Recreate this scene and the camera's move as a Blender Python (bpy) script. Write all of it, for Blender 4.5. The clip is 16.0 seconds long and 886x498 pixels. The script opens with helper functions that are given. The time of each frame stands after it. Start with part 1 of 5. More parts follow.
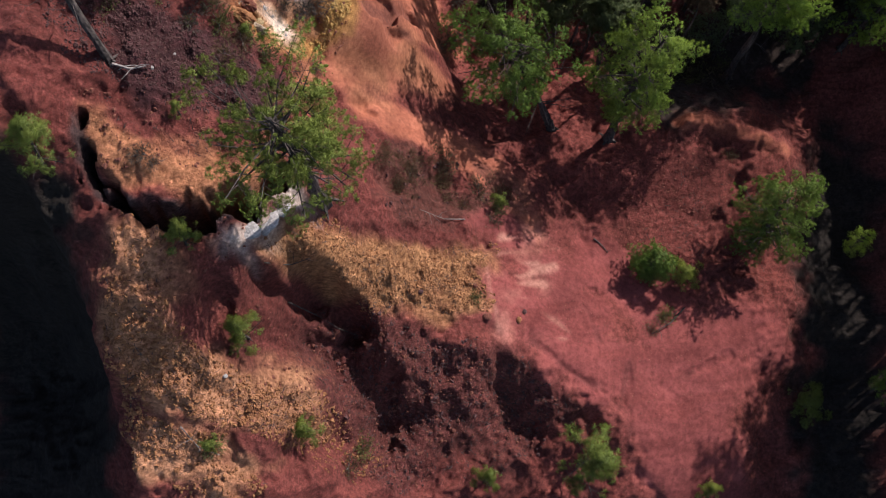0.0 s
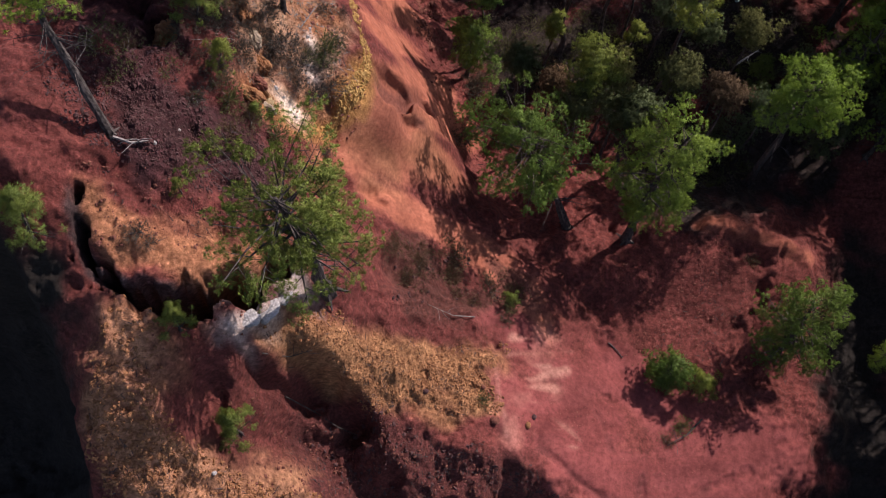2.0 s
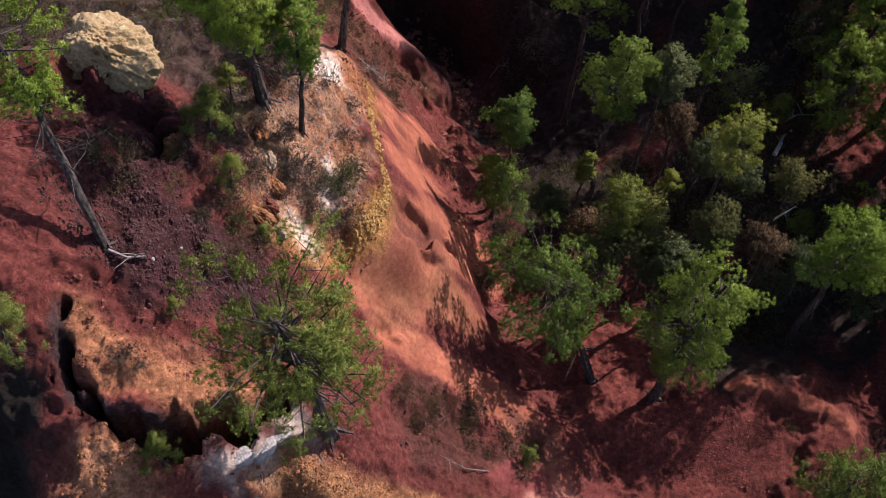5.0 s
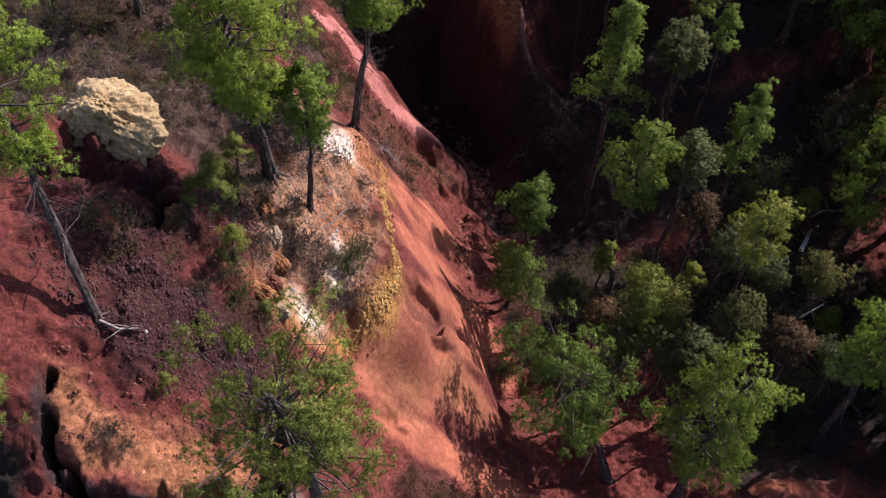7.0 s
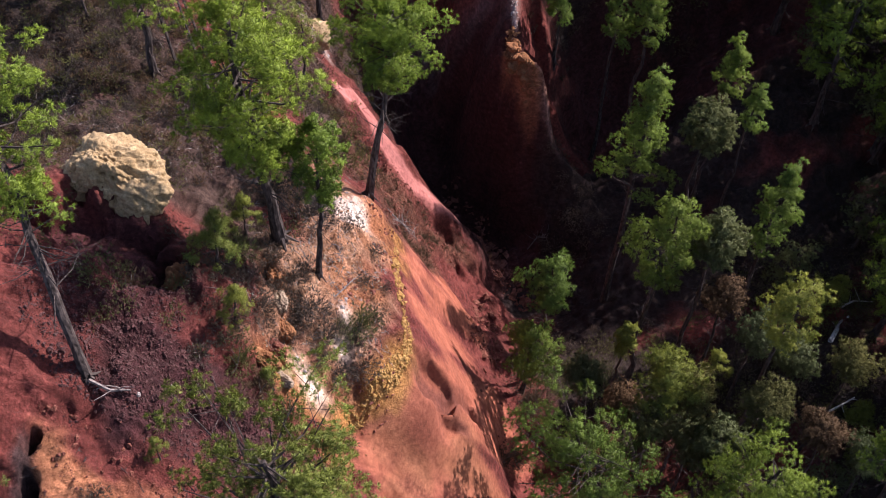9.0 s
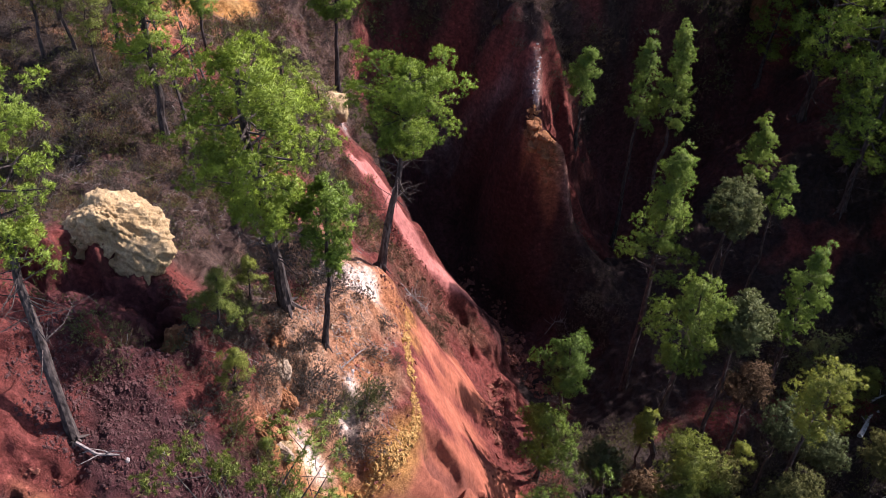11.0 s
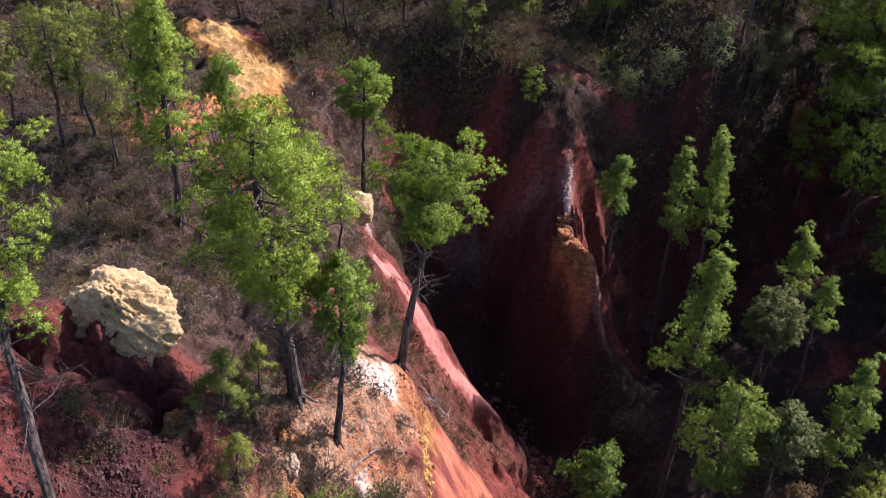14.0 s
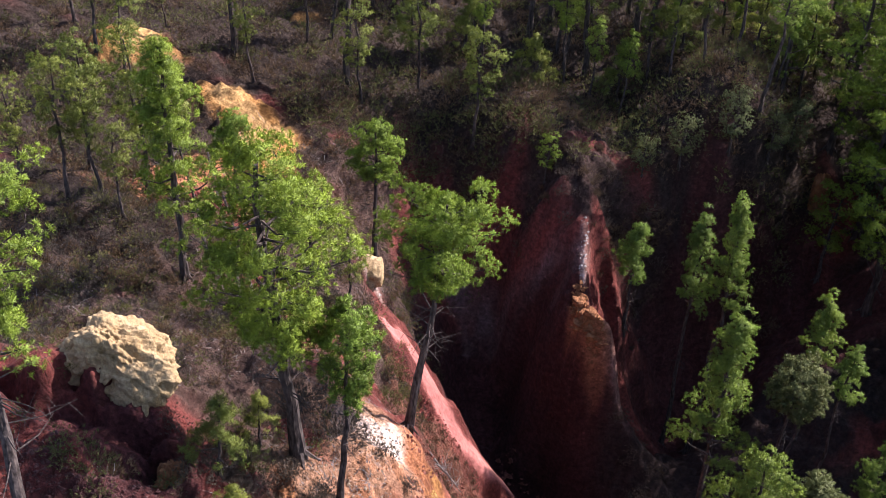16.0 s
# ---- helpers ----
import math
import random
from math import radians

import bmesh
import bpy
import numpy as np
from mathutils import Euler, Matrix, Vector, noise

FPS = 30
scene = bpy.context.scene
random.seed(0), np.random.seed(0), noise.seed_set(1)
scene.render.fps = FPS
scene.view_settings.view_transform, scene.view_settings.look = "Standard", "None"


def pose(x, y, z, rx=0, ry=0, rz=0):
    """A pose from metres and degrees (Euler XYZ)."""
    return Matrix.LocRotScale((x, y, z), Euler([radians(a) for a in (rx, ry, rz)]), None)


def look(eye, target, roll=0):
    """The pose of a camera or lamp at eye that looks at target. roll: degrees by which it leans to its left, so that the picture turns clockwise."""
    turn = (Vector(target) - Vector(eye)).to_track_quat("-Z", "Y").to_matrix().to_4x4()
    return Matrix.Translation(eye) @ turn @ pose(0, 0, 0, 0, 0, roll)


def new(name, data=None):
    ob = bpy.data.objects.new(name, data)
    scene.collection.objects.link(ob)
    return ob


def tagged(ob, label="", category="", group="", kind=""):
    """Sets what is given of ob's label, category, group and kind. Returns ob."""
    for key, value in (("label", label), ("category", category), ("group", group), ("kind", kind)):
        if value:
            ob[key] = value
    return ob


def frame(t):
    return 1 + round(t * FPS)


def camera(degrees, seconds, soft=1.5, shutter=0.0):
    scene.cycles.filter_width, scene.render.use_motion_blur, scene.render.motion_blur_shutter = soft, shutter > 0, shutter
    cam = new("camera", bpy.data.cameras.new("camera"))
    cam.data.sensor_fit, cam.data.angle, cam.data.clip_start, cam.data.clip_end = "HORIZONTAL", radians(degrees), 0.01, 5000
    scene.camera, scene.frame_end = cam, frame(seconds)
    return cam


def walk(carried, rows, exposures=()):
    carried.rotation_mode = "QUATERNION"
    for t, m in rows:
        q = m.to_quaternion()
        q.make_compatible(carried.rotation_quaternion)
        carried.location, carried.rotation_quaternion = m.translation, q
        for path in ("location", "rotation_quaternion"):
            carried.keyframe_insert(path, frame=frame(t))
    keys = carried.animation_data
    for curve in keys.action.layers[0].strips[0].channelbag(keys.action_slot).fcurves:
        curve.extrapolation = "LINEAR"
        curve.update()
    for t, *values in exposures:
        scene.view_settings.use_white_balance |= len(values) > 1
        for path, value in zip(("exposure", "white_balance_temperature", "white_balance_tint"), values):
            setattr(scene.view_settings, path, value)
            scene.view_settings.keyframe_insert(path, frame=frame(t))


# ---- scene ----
cam = camera(40.26, 16.0, soft=0.8)
PATH = [
    (0, (-0.746, -0.907, 39.998), (-0.297, 3.66, 20.532), 5.44),
    (0.5, (-0.811, -0.86, 39.51), (-0.387, 4.166, 20.157), 5.25),
    (1, (-0.864, -0.811, 39.045), (-0.437, 4.641, 19.808), 5.44),
    (1.5, (-0.902, -0.764, 38.597), (-0.489, 5.099, 19.48), 5.61),
    (2, (-0.926, -0.722, 38.161), (-0.55, 5.52, 19.163), 5.51),
    (2.5, (-0.933, -0.686, 37.732), (-0.618, 6.023, 18.893), 5.26),
    (3, (-0.926, -0.655, 37.309), (-0.668, 6.438, 18.61), 5.25),
    (3.5, (-0.905, -0.63, 36.889), (-0.75, 6.911, 18.366), 4.86),
    (4, (-0.872, -0.608, 36.472), (-0.81, 7.355, 18.126), 4.53),
    (6.5, (-0.601, -0.514, 34.424), (-1.088, 9.443, 17.086), 3.48),
    (7, (-0.539, -0.489, 34.026), (-1.156, 9.838, 16.909), 3.20),
    (7.5, (-0.479, -0.459, 33.632), (-1.22, 10.216, 16.735), 3.20),
    (8, (-0.421, -0.425, 33.245), (-1.298, 10.59, 16.574), 3.07),
    (8.5, (-0.366, -0.386, 32.864), (-1.411, 10.945, 16.417), 2.97),
    (9, (-0.315, -0.344, 32.49), (-1.48, 11.303, 16.273), 2.87),
    (11.5, (-0.11, -0.122, 30.71), (-1.987, 13.049, 15.777), 2.78),
    (12, (-0.074, -0.086, 30.368), (-2.109, 13.349, 15.693), 2.65),
    (12.5, (-0.039, -0.055, 30.028), (-2.22, 13.667, 15.642), 2.64),
    (13, (-0.003, -0.029, 29.688), (-2.324, 13.955, 15.58), 2.57),
    (13.5, (0.034, -0.01, 29.348), (-2.427, 14.238, 15.53), 2.56),
    (14, (0.072, 0.005, 29.006), (-2.524, 14.513, 15.486), 2.50),
    (14.5, (0.109, 0.017, 28.66), (-2.631, 14.79, 15.46), 2.47),
    (15, (0.145, 0.031, 28.311), (-2.72, 15.032, 15.398), 2.48),
    (15.5, (0.175, 0.052, 27.957), (-2.816, 15.301, 15.366), 2.46),
    (16, (0.197, 0.089, 27.599), (-2.904, 15.557, 15.306), 2.43),
]
walk(cam, [(t, look(eye, target, roll)) for t, eye, target, roll in PATH], exposures=[(0, 0.36, 6300, 12), (1, 0.28, 6400, 18), (4, 0.38, 6450, 20), (9, 0.78, 6400, 24), (12.5, 1.05, 6350, 23), (16, 1.22, 6350, 22)])

# ---- light ----
SUN = Vector((0.73, 0.68, 0.88)).normalized()
world = bpy.data.worlds.new("sky")
scene.world = world
world.use_nodes = True
wn = world.node_tree.nodes
sky = wn.new("ShaderNodeTexSky")
sky.sky_type, sky.sun_disc = "NISHITA", False
sky.sun_elevation, sky.sun_rotation = math.asin(SUN.z), math.atan2(SUN.x, SUN.y)
world.node_tree.links.new(sky.outputs[0], wn["Background"].inputs[0])
wn["Background"].inputs[1].default_value = 0.13
sun = new("sun", bpy.data.lights.new("sun", "SUN"))
sun.data.energy, sun.data.angle, sun.data.color = 5.0, radians(0.5), (1.0, 0.96, 0.91)
sun.matrix_world = look(SUN * 60, (0, 0, 0))


# ---- materials ----
def material(name, rough=0.9):
    m = bpy.data.materials.new(name)
    m.use_nodes = True
    b = m.node_tree.nodes["Principled BSDF"]
    b.inputs["Roughness"].default_value = rough
    b.inputs["Specular IOR Level"].default_value = 0.2
    return m, m.node_tree.nodes, m.node_tree.links, b


def noise_node(n, l, scale, detail=5, rough=0.6, coord="Object"):
    tc, tex = n.new("ShaderNodeTexCoord"), n.new("ShaderNodeTexNoise")
    tex.inputs["Scale"].default_value, tex.inputs["Detail"].default_value, tex.inputs["Roughness"].default_value = scale, detail, rough
    l.new(tc.outputs[coord], tex.inputs["Vector"])
    return tex


def remap(n, l, source, low, high, to_low, to_high):
    r = n.new("ShaderNodeMapRange")
    for i, v in enumerate((low, high, to_low, to_high)):
        r.inputs[i + 1].default_value = v
    l.new(source, r.inputs[0])
    return r.outputs[0]


def times(n, l, a, b):
    m = n.new("ShaderNodeMix")
    m.data_type, m.blend_type = "RGBA", "MULTIPLY"
    m.inputs["Factor"].default_value = 1
    l.new(a, m.inputs["A"])
    l.new(b, m.inputs["B"])
    return m.outputs["Result"]


def blend(n, l, factor, a, b):
    m = n.new("ShaderNodeMix")
    m.data_type = "RGBA"
    l.new(factor, m.inputs["Factor"])
    for value, socket in ((a, m.inputs["A"]), (b, m.inputs["B"])):
        if isinstance(value, tuple):
            socket.default_value = (*value, 1)
        else:
            l.new(value, socket)
    return m.outputs["Result"]


def bump(n, l, b, height, strength, distance):
    k = n.new("ShaderNodeBump")
    k.inputs["Strength"].default_value, k.inputs["Distance"].default_value = strength, distance
    l.new(height, k.inputs["Height"])
    l.new(k.outputs[0], b.inputs["Normal"])


def soil_material():
    m, n, l, b = material("soil", 0.95)
    attr, stony = n.new("ShaderNodeAttribute"), n.new("ShaderNodeAttribute")
    attr.attribute_name, stony.attribute_name = "soil", "stony"
    broad = noise_node(n, l, 0.9, 6, 0.65)
    fine = noise_node(n, l, 6.0, 9, 0.72)
    speck = noise_node(n, l, 21.0, 6, 0.72)
    ridged = noise_node(n, l, 2.6, 9, 0.62)
    ridged.noise_type = "RIDGED_MULTIFRACTAL"
    c = times(n, l, attr.outputs["Color"], blend(n, l, remap(n, l, broad.outputs[0], 0.3, 0.7, 0, 1), (0.72, 0.68, 0.68), (1.25, 1.27, 1.26)))
    spots = blend(n, l, remap(n, l, fine.outputs[0], 0.34, 0.66, 0, 1), (0.52, 0.50, 0.50), (1.56, 1.58, 1.60))
    soft_spots = blend(n, l, remap(n, l, fine.outputs[0], 0.34, 0.66, 0, 1), (0.72, 0.70, 0.70), (1.24, 1.26, 1.28))
    c = times(n, l, c, blend(n, l, stony.outputs["Fac"], soft_spots, spots))
    pebble = n.new("ShaderNodeMath")
    pebble.operation = "MULTIPLY"
    l.new(remap(n, l, speck.outputs[0], 0.52, 0.64, 0, 0.6), pebble.inputs[0])
    l.new(stony.outputs["Fac"], pebble.inputs[1])
    c = blend(n, l, pebble.outputs[0], c, times(n, l, c, blend(n, l, remap(n, l, fine.outputs[0], 0.45, 0.55, 0, 1), (0.35, 0.35, 0.37), (1.7, 1.7, 1.75))))
    cracks = noise_node(n, l, 7.0, 7, 0.6)
    cracks.noise_type = "RIDGED_MULTIFRACTAL"
    cracked = times(n, l, c, blend(n, l, remap(n, l, cracks.outputs[0], 0.2, 0.8, 0, 1), (0.60, 0.56, 0.55), (1.4, 1.4, 1.4)))
    c = blend(n, l, stony.outputs["Fac"], c, cracked)
    l.new(c, b.inputs["Base Color"])
    h, g = n.new("ShaderNodeMath"), n.new("ShaderNodeMath")
    h.operation = g.operation = "MULTIPLY_ADD"
    l.new(speck.outputs[0], h.inputs[0])
    h.inputs[1].default_value = 0.45
    l.new(fine.outputs[0], h.inputs[2])
    l.new(ridged.outputs[0], g.inputs[0])
    g.inputs[1].default_value = 0.30
    l.new(h.outputs[0], g.inputs[2])
    bump(n, l, b, g.outputs[0], 1.0, 0.20)
    k = [s for s in n if s.bl_idname == "ShaderNodeBump"][0]
    l.new(remap(n, l, stony.outputs["Fac"], 0, 1, 0.14, 1.0), k.inputs["Strength"])
    return m


def leaf_material(name, dark, light, through_light=0.3, rough=0.5, gloss=0.25):
    m, n, l, b = material(name, rough)
    info, geo = n.new("ShaderNodeObjectInfo"), n.new("ShaderNodeNewGeometry")
    lumps = noise_node(n, l, 2.6, 3, 0.6)
    mixed = n.new("ShaderNodeMath")
    mixed.operation = "MULTIPLY_ADD"
    l.new(geo.outputs["Random Per Island"], mixed.inputs[0])
    mixed.inputs[1].default_value = 0.45
    l.new(remap(n, l, lumps.outputs[0], 0.3, 0.7, 0, 0.55), mixed.inputs[2])
    c = blend(n, l, mixed.outputs[0], dark, light)
    c = times(n, l, c, blend(n, l, info.outputs["Random"], (0.82, 0.86, 0.9), (1.15, 1.06, 0.95)))
    l.new(c, b.inputs["Base Color"])
    b.inputs["Specular IOR Level"].default_value = gloss
    tr, mix = n.new("ShaderNodeBsdfTranslucent"), n.new("ShaderNodeMixShader")
    l.new(c, tr.inputs["Color"])
    mix.inputs[0].default_value = through_light
    l.new(b.outputs[0], mix.inputs[1])
    l.new(tr.outputs[0], mix.inputs[2])
    l.new(mix.outputs[0], n["Material Output"].inputs["Surface"])
    return m


def plain_material(name, dark, light, scale=4.0, relief=0.03, strength=0.6, rough=0.9):
    m, n, l, b = material(name, rough)
    broad, fine = noise_node(n, l, scale, 6, 0.65), noise_node(n, l, scale * 7, 5, 0.6)
    c = blend(n, l, remap(n, l, broad.outputs[0], 0.32, 0.68, 0, 1), dark, light)
    c = times(n, l, c, blend(n, l, remap(n, l, fine.outputs[0], 0.3, 0.7, 0, 1), (0.68, 0.68, 0.68), (1.25, 1.25, 1.25)))
    cracks = noise_node(n, l, scale * 1.3, 8, 0.6)
    cracks.noise_type = "RIDGED_MULTIFRACTAL"
    c = times(n, l, c, blend(n, l, remap(n, l, cracks.outputs[0], 0.25, 0.75, 0, 1), (0.55, 0.50, 0.48), (1.08, 1.08, 1.08)))
    l.new(c, b.inputs["Base Color"])
    h = n.new("ShaderNodeMath")
    h.operation = "ADD"
    l.new(broad.outputs[0], h.inputs[0])
    l.new(cracks.outputs[0], h.inputs[1])
    rubbed = n.new("ShaderNodeMath")
    rubbed.operation = "MULTIPLY_ADD"
    rubbed.inputs[1].default_value = 0.4
    l.new(fine.outputs[0], rubbed.inputs[0])
    l.new(h.outputs[0], rubbed.inputs[2])
    bump(n, l, b, rubbed.outputs[0], strength, relief * 1.6)
    return m


def bark_material(name, dark, light):
    m, n, l, b = material(name, 0.95)
    tc, mp, tex = n.new("ShaderNodeTexCoord"), n.new("ShaderNodeMapping"), n.new("ShaderNodeTexNoise")
    mp.inputs["Scale"].default_value = (14, 14, 4)
    tex.inputs["Scale"].default_value, tex.inputs["Detail"].default_value = 1.0, 6
    l.new(tc.outputs["Object"], mp.inputs[0])
    l.new(mp.outputs[0], tex.inputs["Vector"])
    c = blend(n, l, remap(n, l, tex.outputs[0], 0.35, 0.65, 0, 1), dark, light)
    l.new(c, b.inputs["Base Color"])
    bump(n, l, b, tex.outputs[0], 0.8, 0.04)
    return m


SOIL = soil_material()
NEEDLES = leaf_material("pine_needles", (0.042, 0.072, 0.010), (0.320, 0.450, 0.054), 0.24)
NEEDLES_DEEP = leaf_material("deep_green_needles", (0.032, 0.056, 0.011), (0.205, 0.300, 0.046), 0.20)
NEEDLES_YOUNG = leaf_material("young_needles", (0.038, 0.068, 0.013), (0.265, 0.380, 0.060), 0.24)
NEEDLES_OLIVE = leaf_material("olive_needles", (0.056, 0.078, 0.015), (0.300, 0.345, 0.064), 0.26)
OAK_LEAVES = leaf_material("grey_green_leaves", (0.055, 0.075, 0.030), (0.160, 0.185, 0.075), 0.25, 0.6, 0.25)
HEATH_GREY = leaf_material("grey_twigs", (0.054, 0.043, 0.036), (0.155, 0.122, 0.096), 0.2, 0.9, 0.1)
HEATH_BROWN = leaf_material("brown_heath", (0.062, 0.042, 0.029), (0.185, 0.125, 0.075), 0.2, 0.9, 0.1)
HEATH_OLIVE = leaf_material("olive_heath", (0.060, 0.068, 0.026), (0.190, 0.185, 0.070), 0.25, 0.9, 0.1)
BARK = bark_material("pine_bark", (0.024, 0.018, 0.016), (0.095, 0.073, 0.065))
DEAD_WOOD = bark_material("bleached_wood", (0.26, 0.24, 0.22), (0.55, 0.52, 0.49))
TWIG_WOOD = bark_material("dry_twigs", (0.10, 0.08, 0.075), (0.26, 0.22, 0.20))
ROCK_YELLOW = plain_material("yellow_ochre_rock", (0.52, 0.37, 0.18), (0.78, 0.62, 0.36), 2.2, 0.08, 0.9)
ROCK_CRUST = plain_material("ochre_crust", (0.58, 0.32, 0.085), (0.80, 0.54, 0.20), 6.0, 0.05, 0.9)
ROCK_ORANGE = plain_material("orange_ochre_rock", (0.34, 0.145, 0.065), (0.58, 0.29, 0.135), 3.0, 0.08, 0.9)
ROCK_WHITE = plain_material("white_clay_rock", (0.48, 0.46, 0.44), (0.78, 0.77, 0.76), 2.5, 0.08, 0.9)
ROCK_PALE = plain_material("pale_ochre_rock", (0.42, 0.31, 0.20), (0.68, 0.57, 0.43), 2.5, 0.08, 0.9)
ROCK_RED = plain_material("red_ochre_rock", (0.20, 0.07, 0.05), (0.42, 0.17, 0.12), 3.0, 0.08, 0.9)
ROCK_DARK = plain_material("dark_ironstone", (0.085, 0.042, 0.042), (0.20, 0.10, 0.095), 6.0, 0.05, 0.8)


# ---- the lie of the land: spots on crests, floors and slopes, placed to fit the camera's view (x, y, z) ----
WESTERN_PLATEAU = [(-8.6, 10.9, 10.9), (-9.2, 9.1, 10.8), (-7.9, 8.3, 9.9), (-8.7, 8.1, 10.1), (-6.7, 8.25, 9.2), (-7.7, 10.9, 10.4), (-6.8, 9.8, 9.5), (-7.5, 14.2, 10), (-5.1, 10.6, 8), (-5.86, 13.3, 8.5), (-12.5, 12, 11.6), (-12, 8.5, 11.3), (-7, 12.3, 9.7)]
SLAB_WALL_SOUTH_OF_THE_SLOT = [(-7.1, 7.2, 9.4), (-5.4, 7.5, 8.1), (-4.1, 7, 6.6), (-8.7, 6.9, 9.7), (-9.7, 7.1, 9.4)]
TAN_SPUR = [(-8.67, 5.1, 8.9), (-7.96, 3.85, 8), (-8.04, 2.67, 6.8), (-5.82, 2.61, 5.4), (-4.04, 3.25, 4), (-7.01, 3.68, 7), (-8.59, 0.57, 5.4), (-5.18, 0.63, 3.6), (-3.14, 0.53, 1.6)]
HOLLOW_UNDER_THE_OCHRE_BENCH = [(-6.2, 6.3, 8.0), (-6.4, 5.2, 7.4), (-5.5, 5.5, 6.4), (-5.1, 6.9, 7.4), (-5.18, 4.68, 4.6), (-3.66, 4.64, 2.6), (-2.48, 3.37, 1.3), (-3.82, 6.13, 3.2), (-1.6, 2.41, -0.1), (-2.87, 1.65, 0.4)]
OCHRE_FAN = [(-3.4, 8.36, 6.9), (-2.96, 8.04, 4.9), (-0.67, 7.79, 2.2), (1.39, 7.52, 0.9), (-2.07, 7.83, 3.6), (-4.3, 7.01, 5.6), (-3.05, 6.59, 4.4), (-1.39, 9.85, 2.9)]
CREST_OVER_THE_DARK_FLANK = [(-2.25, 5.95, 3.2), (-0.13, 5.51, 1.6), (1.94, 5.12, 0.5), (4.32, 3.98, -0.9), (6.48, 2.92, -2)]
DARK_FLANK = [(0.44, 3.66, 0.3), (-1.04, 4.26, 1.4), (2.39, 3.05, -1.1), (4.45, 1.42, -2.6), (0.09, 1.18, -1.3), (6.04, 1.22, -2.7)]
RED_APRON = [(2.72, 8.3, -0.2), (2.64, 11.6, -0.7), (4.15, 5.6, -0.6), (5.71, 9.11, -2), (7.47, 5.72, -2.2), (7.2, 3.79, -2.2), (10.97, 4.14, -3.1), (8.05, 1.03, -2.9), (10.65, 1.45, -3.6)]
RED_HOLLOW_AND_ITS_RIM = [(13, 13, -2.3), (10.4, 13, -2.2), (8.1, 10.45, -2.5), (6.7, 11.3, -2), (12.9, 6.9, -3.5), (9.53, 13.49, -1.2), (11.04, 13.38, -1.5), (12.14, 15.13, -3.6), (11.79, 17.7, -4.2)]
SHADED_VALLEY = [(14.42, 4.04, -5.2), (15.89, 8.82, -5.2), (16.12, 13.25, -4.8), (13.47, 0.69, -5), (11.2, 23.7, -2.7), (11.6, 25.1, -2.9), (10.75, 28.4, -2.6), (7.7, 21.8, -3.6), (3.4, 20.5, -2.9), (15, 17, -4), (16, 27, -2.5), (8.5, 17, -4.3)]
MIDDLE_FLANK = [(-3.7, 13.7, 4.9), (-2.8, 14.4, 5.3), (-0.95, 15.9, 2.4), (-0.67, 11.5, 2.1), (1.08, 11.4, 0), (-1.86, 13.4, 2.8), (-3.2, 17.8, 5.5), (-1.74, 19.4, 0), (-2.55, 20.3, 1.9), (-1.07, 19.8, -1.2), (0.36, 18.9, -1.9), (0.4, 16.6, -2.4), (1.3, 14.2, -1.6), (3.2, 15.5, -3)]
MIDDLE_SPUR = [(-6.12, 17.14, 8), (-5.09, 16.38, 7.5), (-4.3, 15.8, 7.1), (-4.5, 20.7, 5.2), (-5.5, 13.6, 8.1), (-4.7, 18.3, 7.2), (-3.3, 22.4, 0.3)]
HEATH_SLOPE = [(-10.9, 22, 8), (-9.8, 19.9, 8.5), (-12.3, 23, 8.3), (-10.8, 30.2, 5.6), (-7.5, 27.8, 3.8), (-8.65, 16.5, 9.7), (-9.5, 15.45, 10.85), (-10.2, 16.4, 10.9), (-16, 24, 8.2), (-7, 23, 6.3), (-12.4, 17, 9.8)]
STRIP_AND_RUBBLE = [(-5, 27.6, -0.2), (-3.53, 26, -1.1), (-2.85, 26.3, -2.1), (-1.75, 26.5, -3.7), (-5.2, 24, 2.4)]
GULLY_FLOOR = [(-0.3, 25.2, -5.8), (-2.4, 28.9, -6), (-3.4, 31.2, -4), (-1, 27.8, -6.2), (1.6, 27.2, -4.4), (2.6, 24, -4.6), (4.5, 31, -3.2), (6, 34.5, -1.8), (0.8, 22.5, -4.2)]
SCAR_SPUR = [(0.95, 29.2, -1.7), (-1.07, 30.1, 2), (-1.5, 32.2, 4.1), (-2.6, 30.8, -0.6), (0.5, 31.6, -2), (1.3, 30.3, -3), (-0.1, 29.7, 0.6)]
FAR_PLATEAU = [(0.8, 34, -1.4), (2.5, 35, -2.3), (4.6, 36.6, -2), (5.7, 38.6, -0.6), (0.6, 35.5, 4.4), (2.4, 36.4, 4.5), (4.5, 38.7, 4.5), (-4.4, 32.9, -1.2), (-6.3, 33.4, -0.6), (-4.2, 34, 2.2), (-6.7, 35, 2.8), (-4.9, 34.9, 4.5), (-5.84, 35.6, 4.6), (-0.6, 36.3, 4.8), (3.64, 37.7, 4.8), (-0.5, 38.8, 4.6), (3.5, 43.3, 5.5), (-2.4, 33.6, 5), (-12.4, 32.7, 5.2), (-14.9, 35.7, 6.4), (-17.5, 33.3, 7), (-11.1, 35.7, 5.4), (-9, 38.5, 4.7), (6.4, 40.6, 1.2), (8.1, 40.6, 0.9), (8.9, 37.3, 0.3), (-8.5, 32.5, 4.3)]
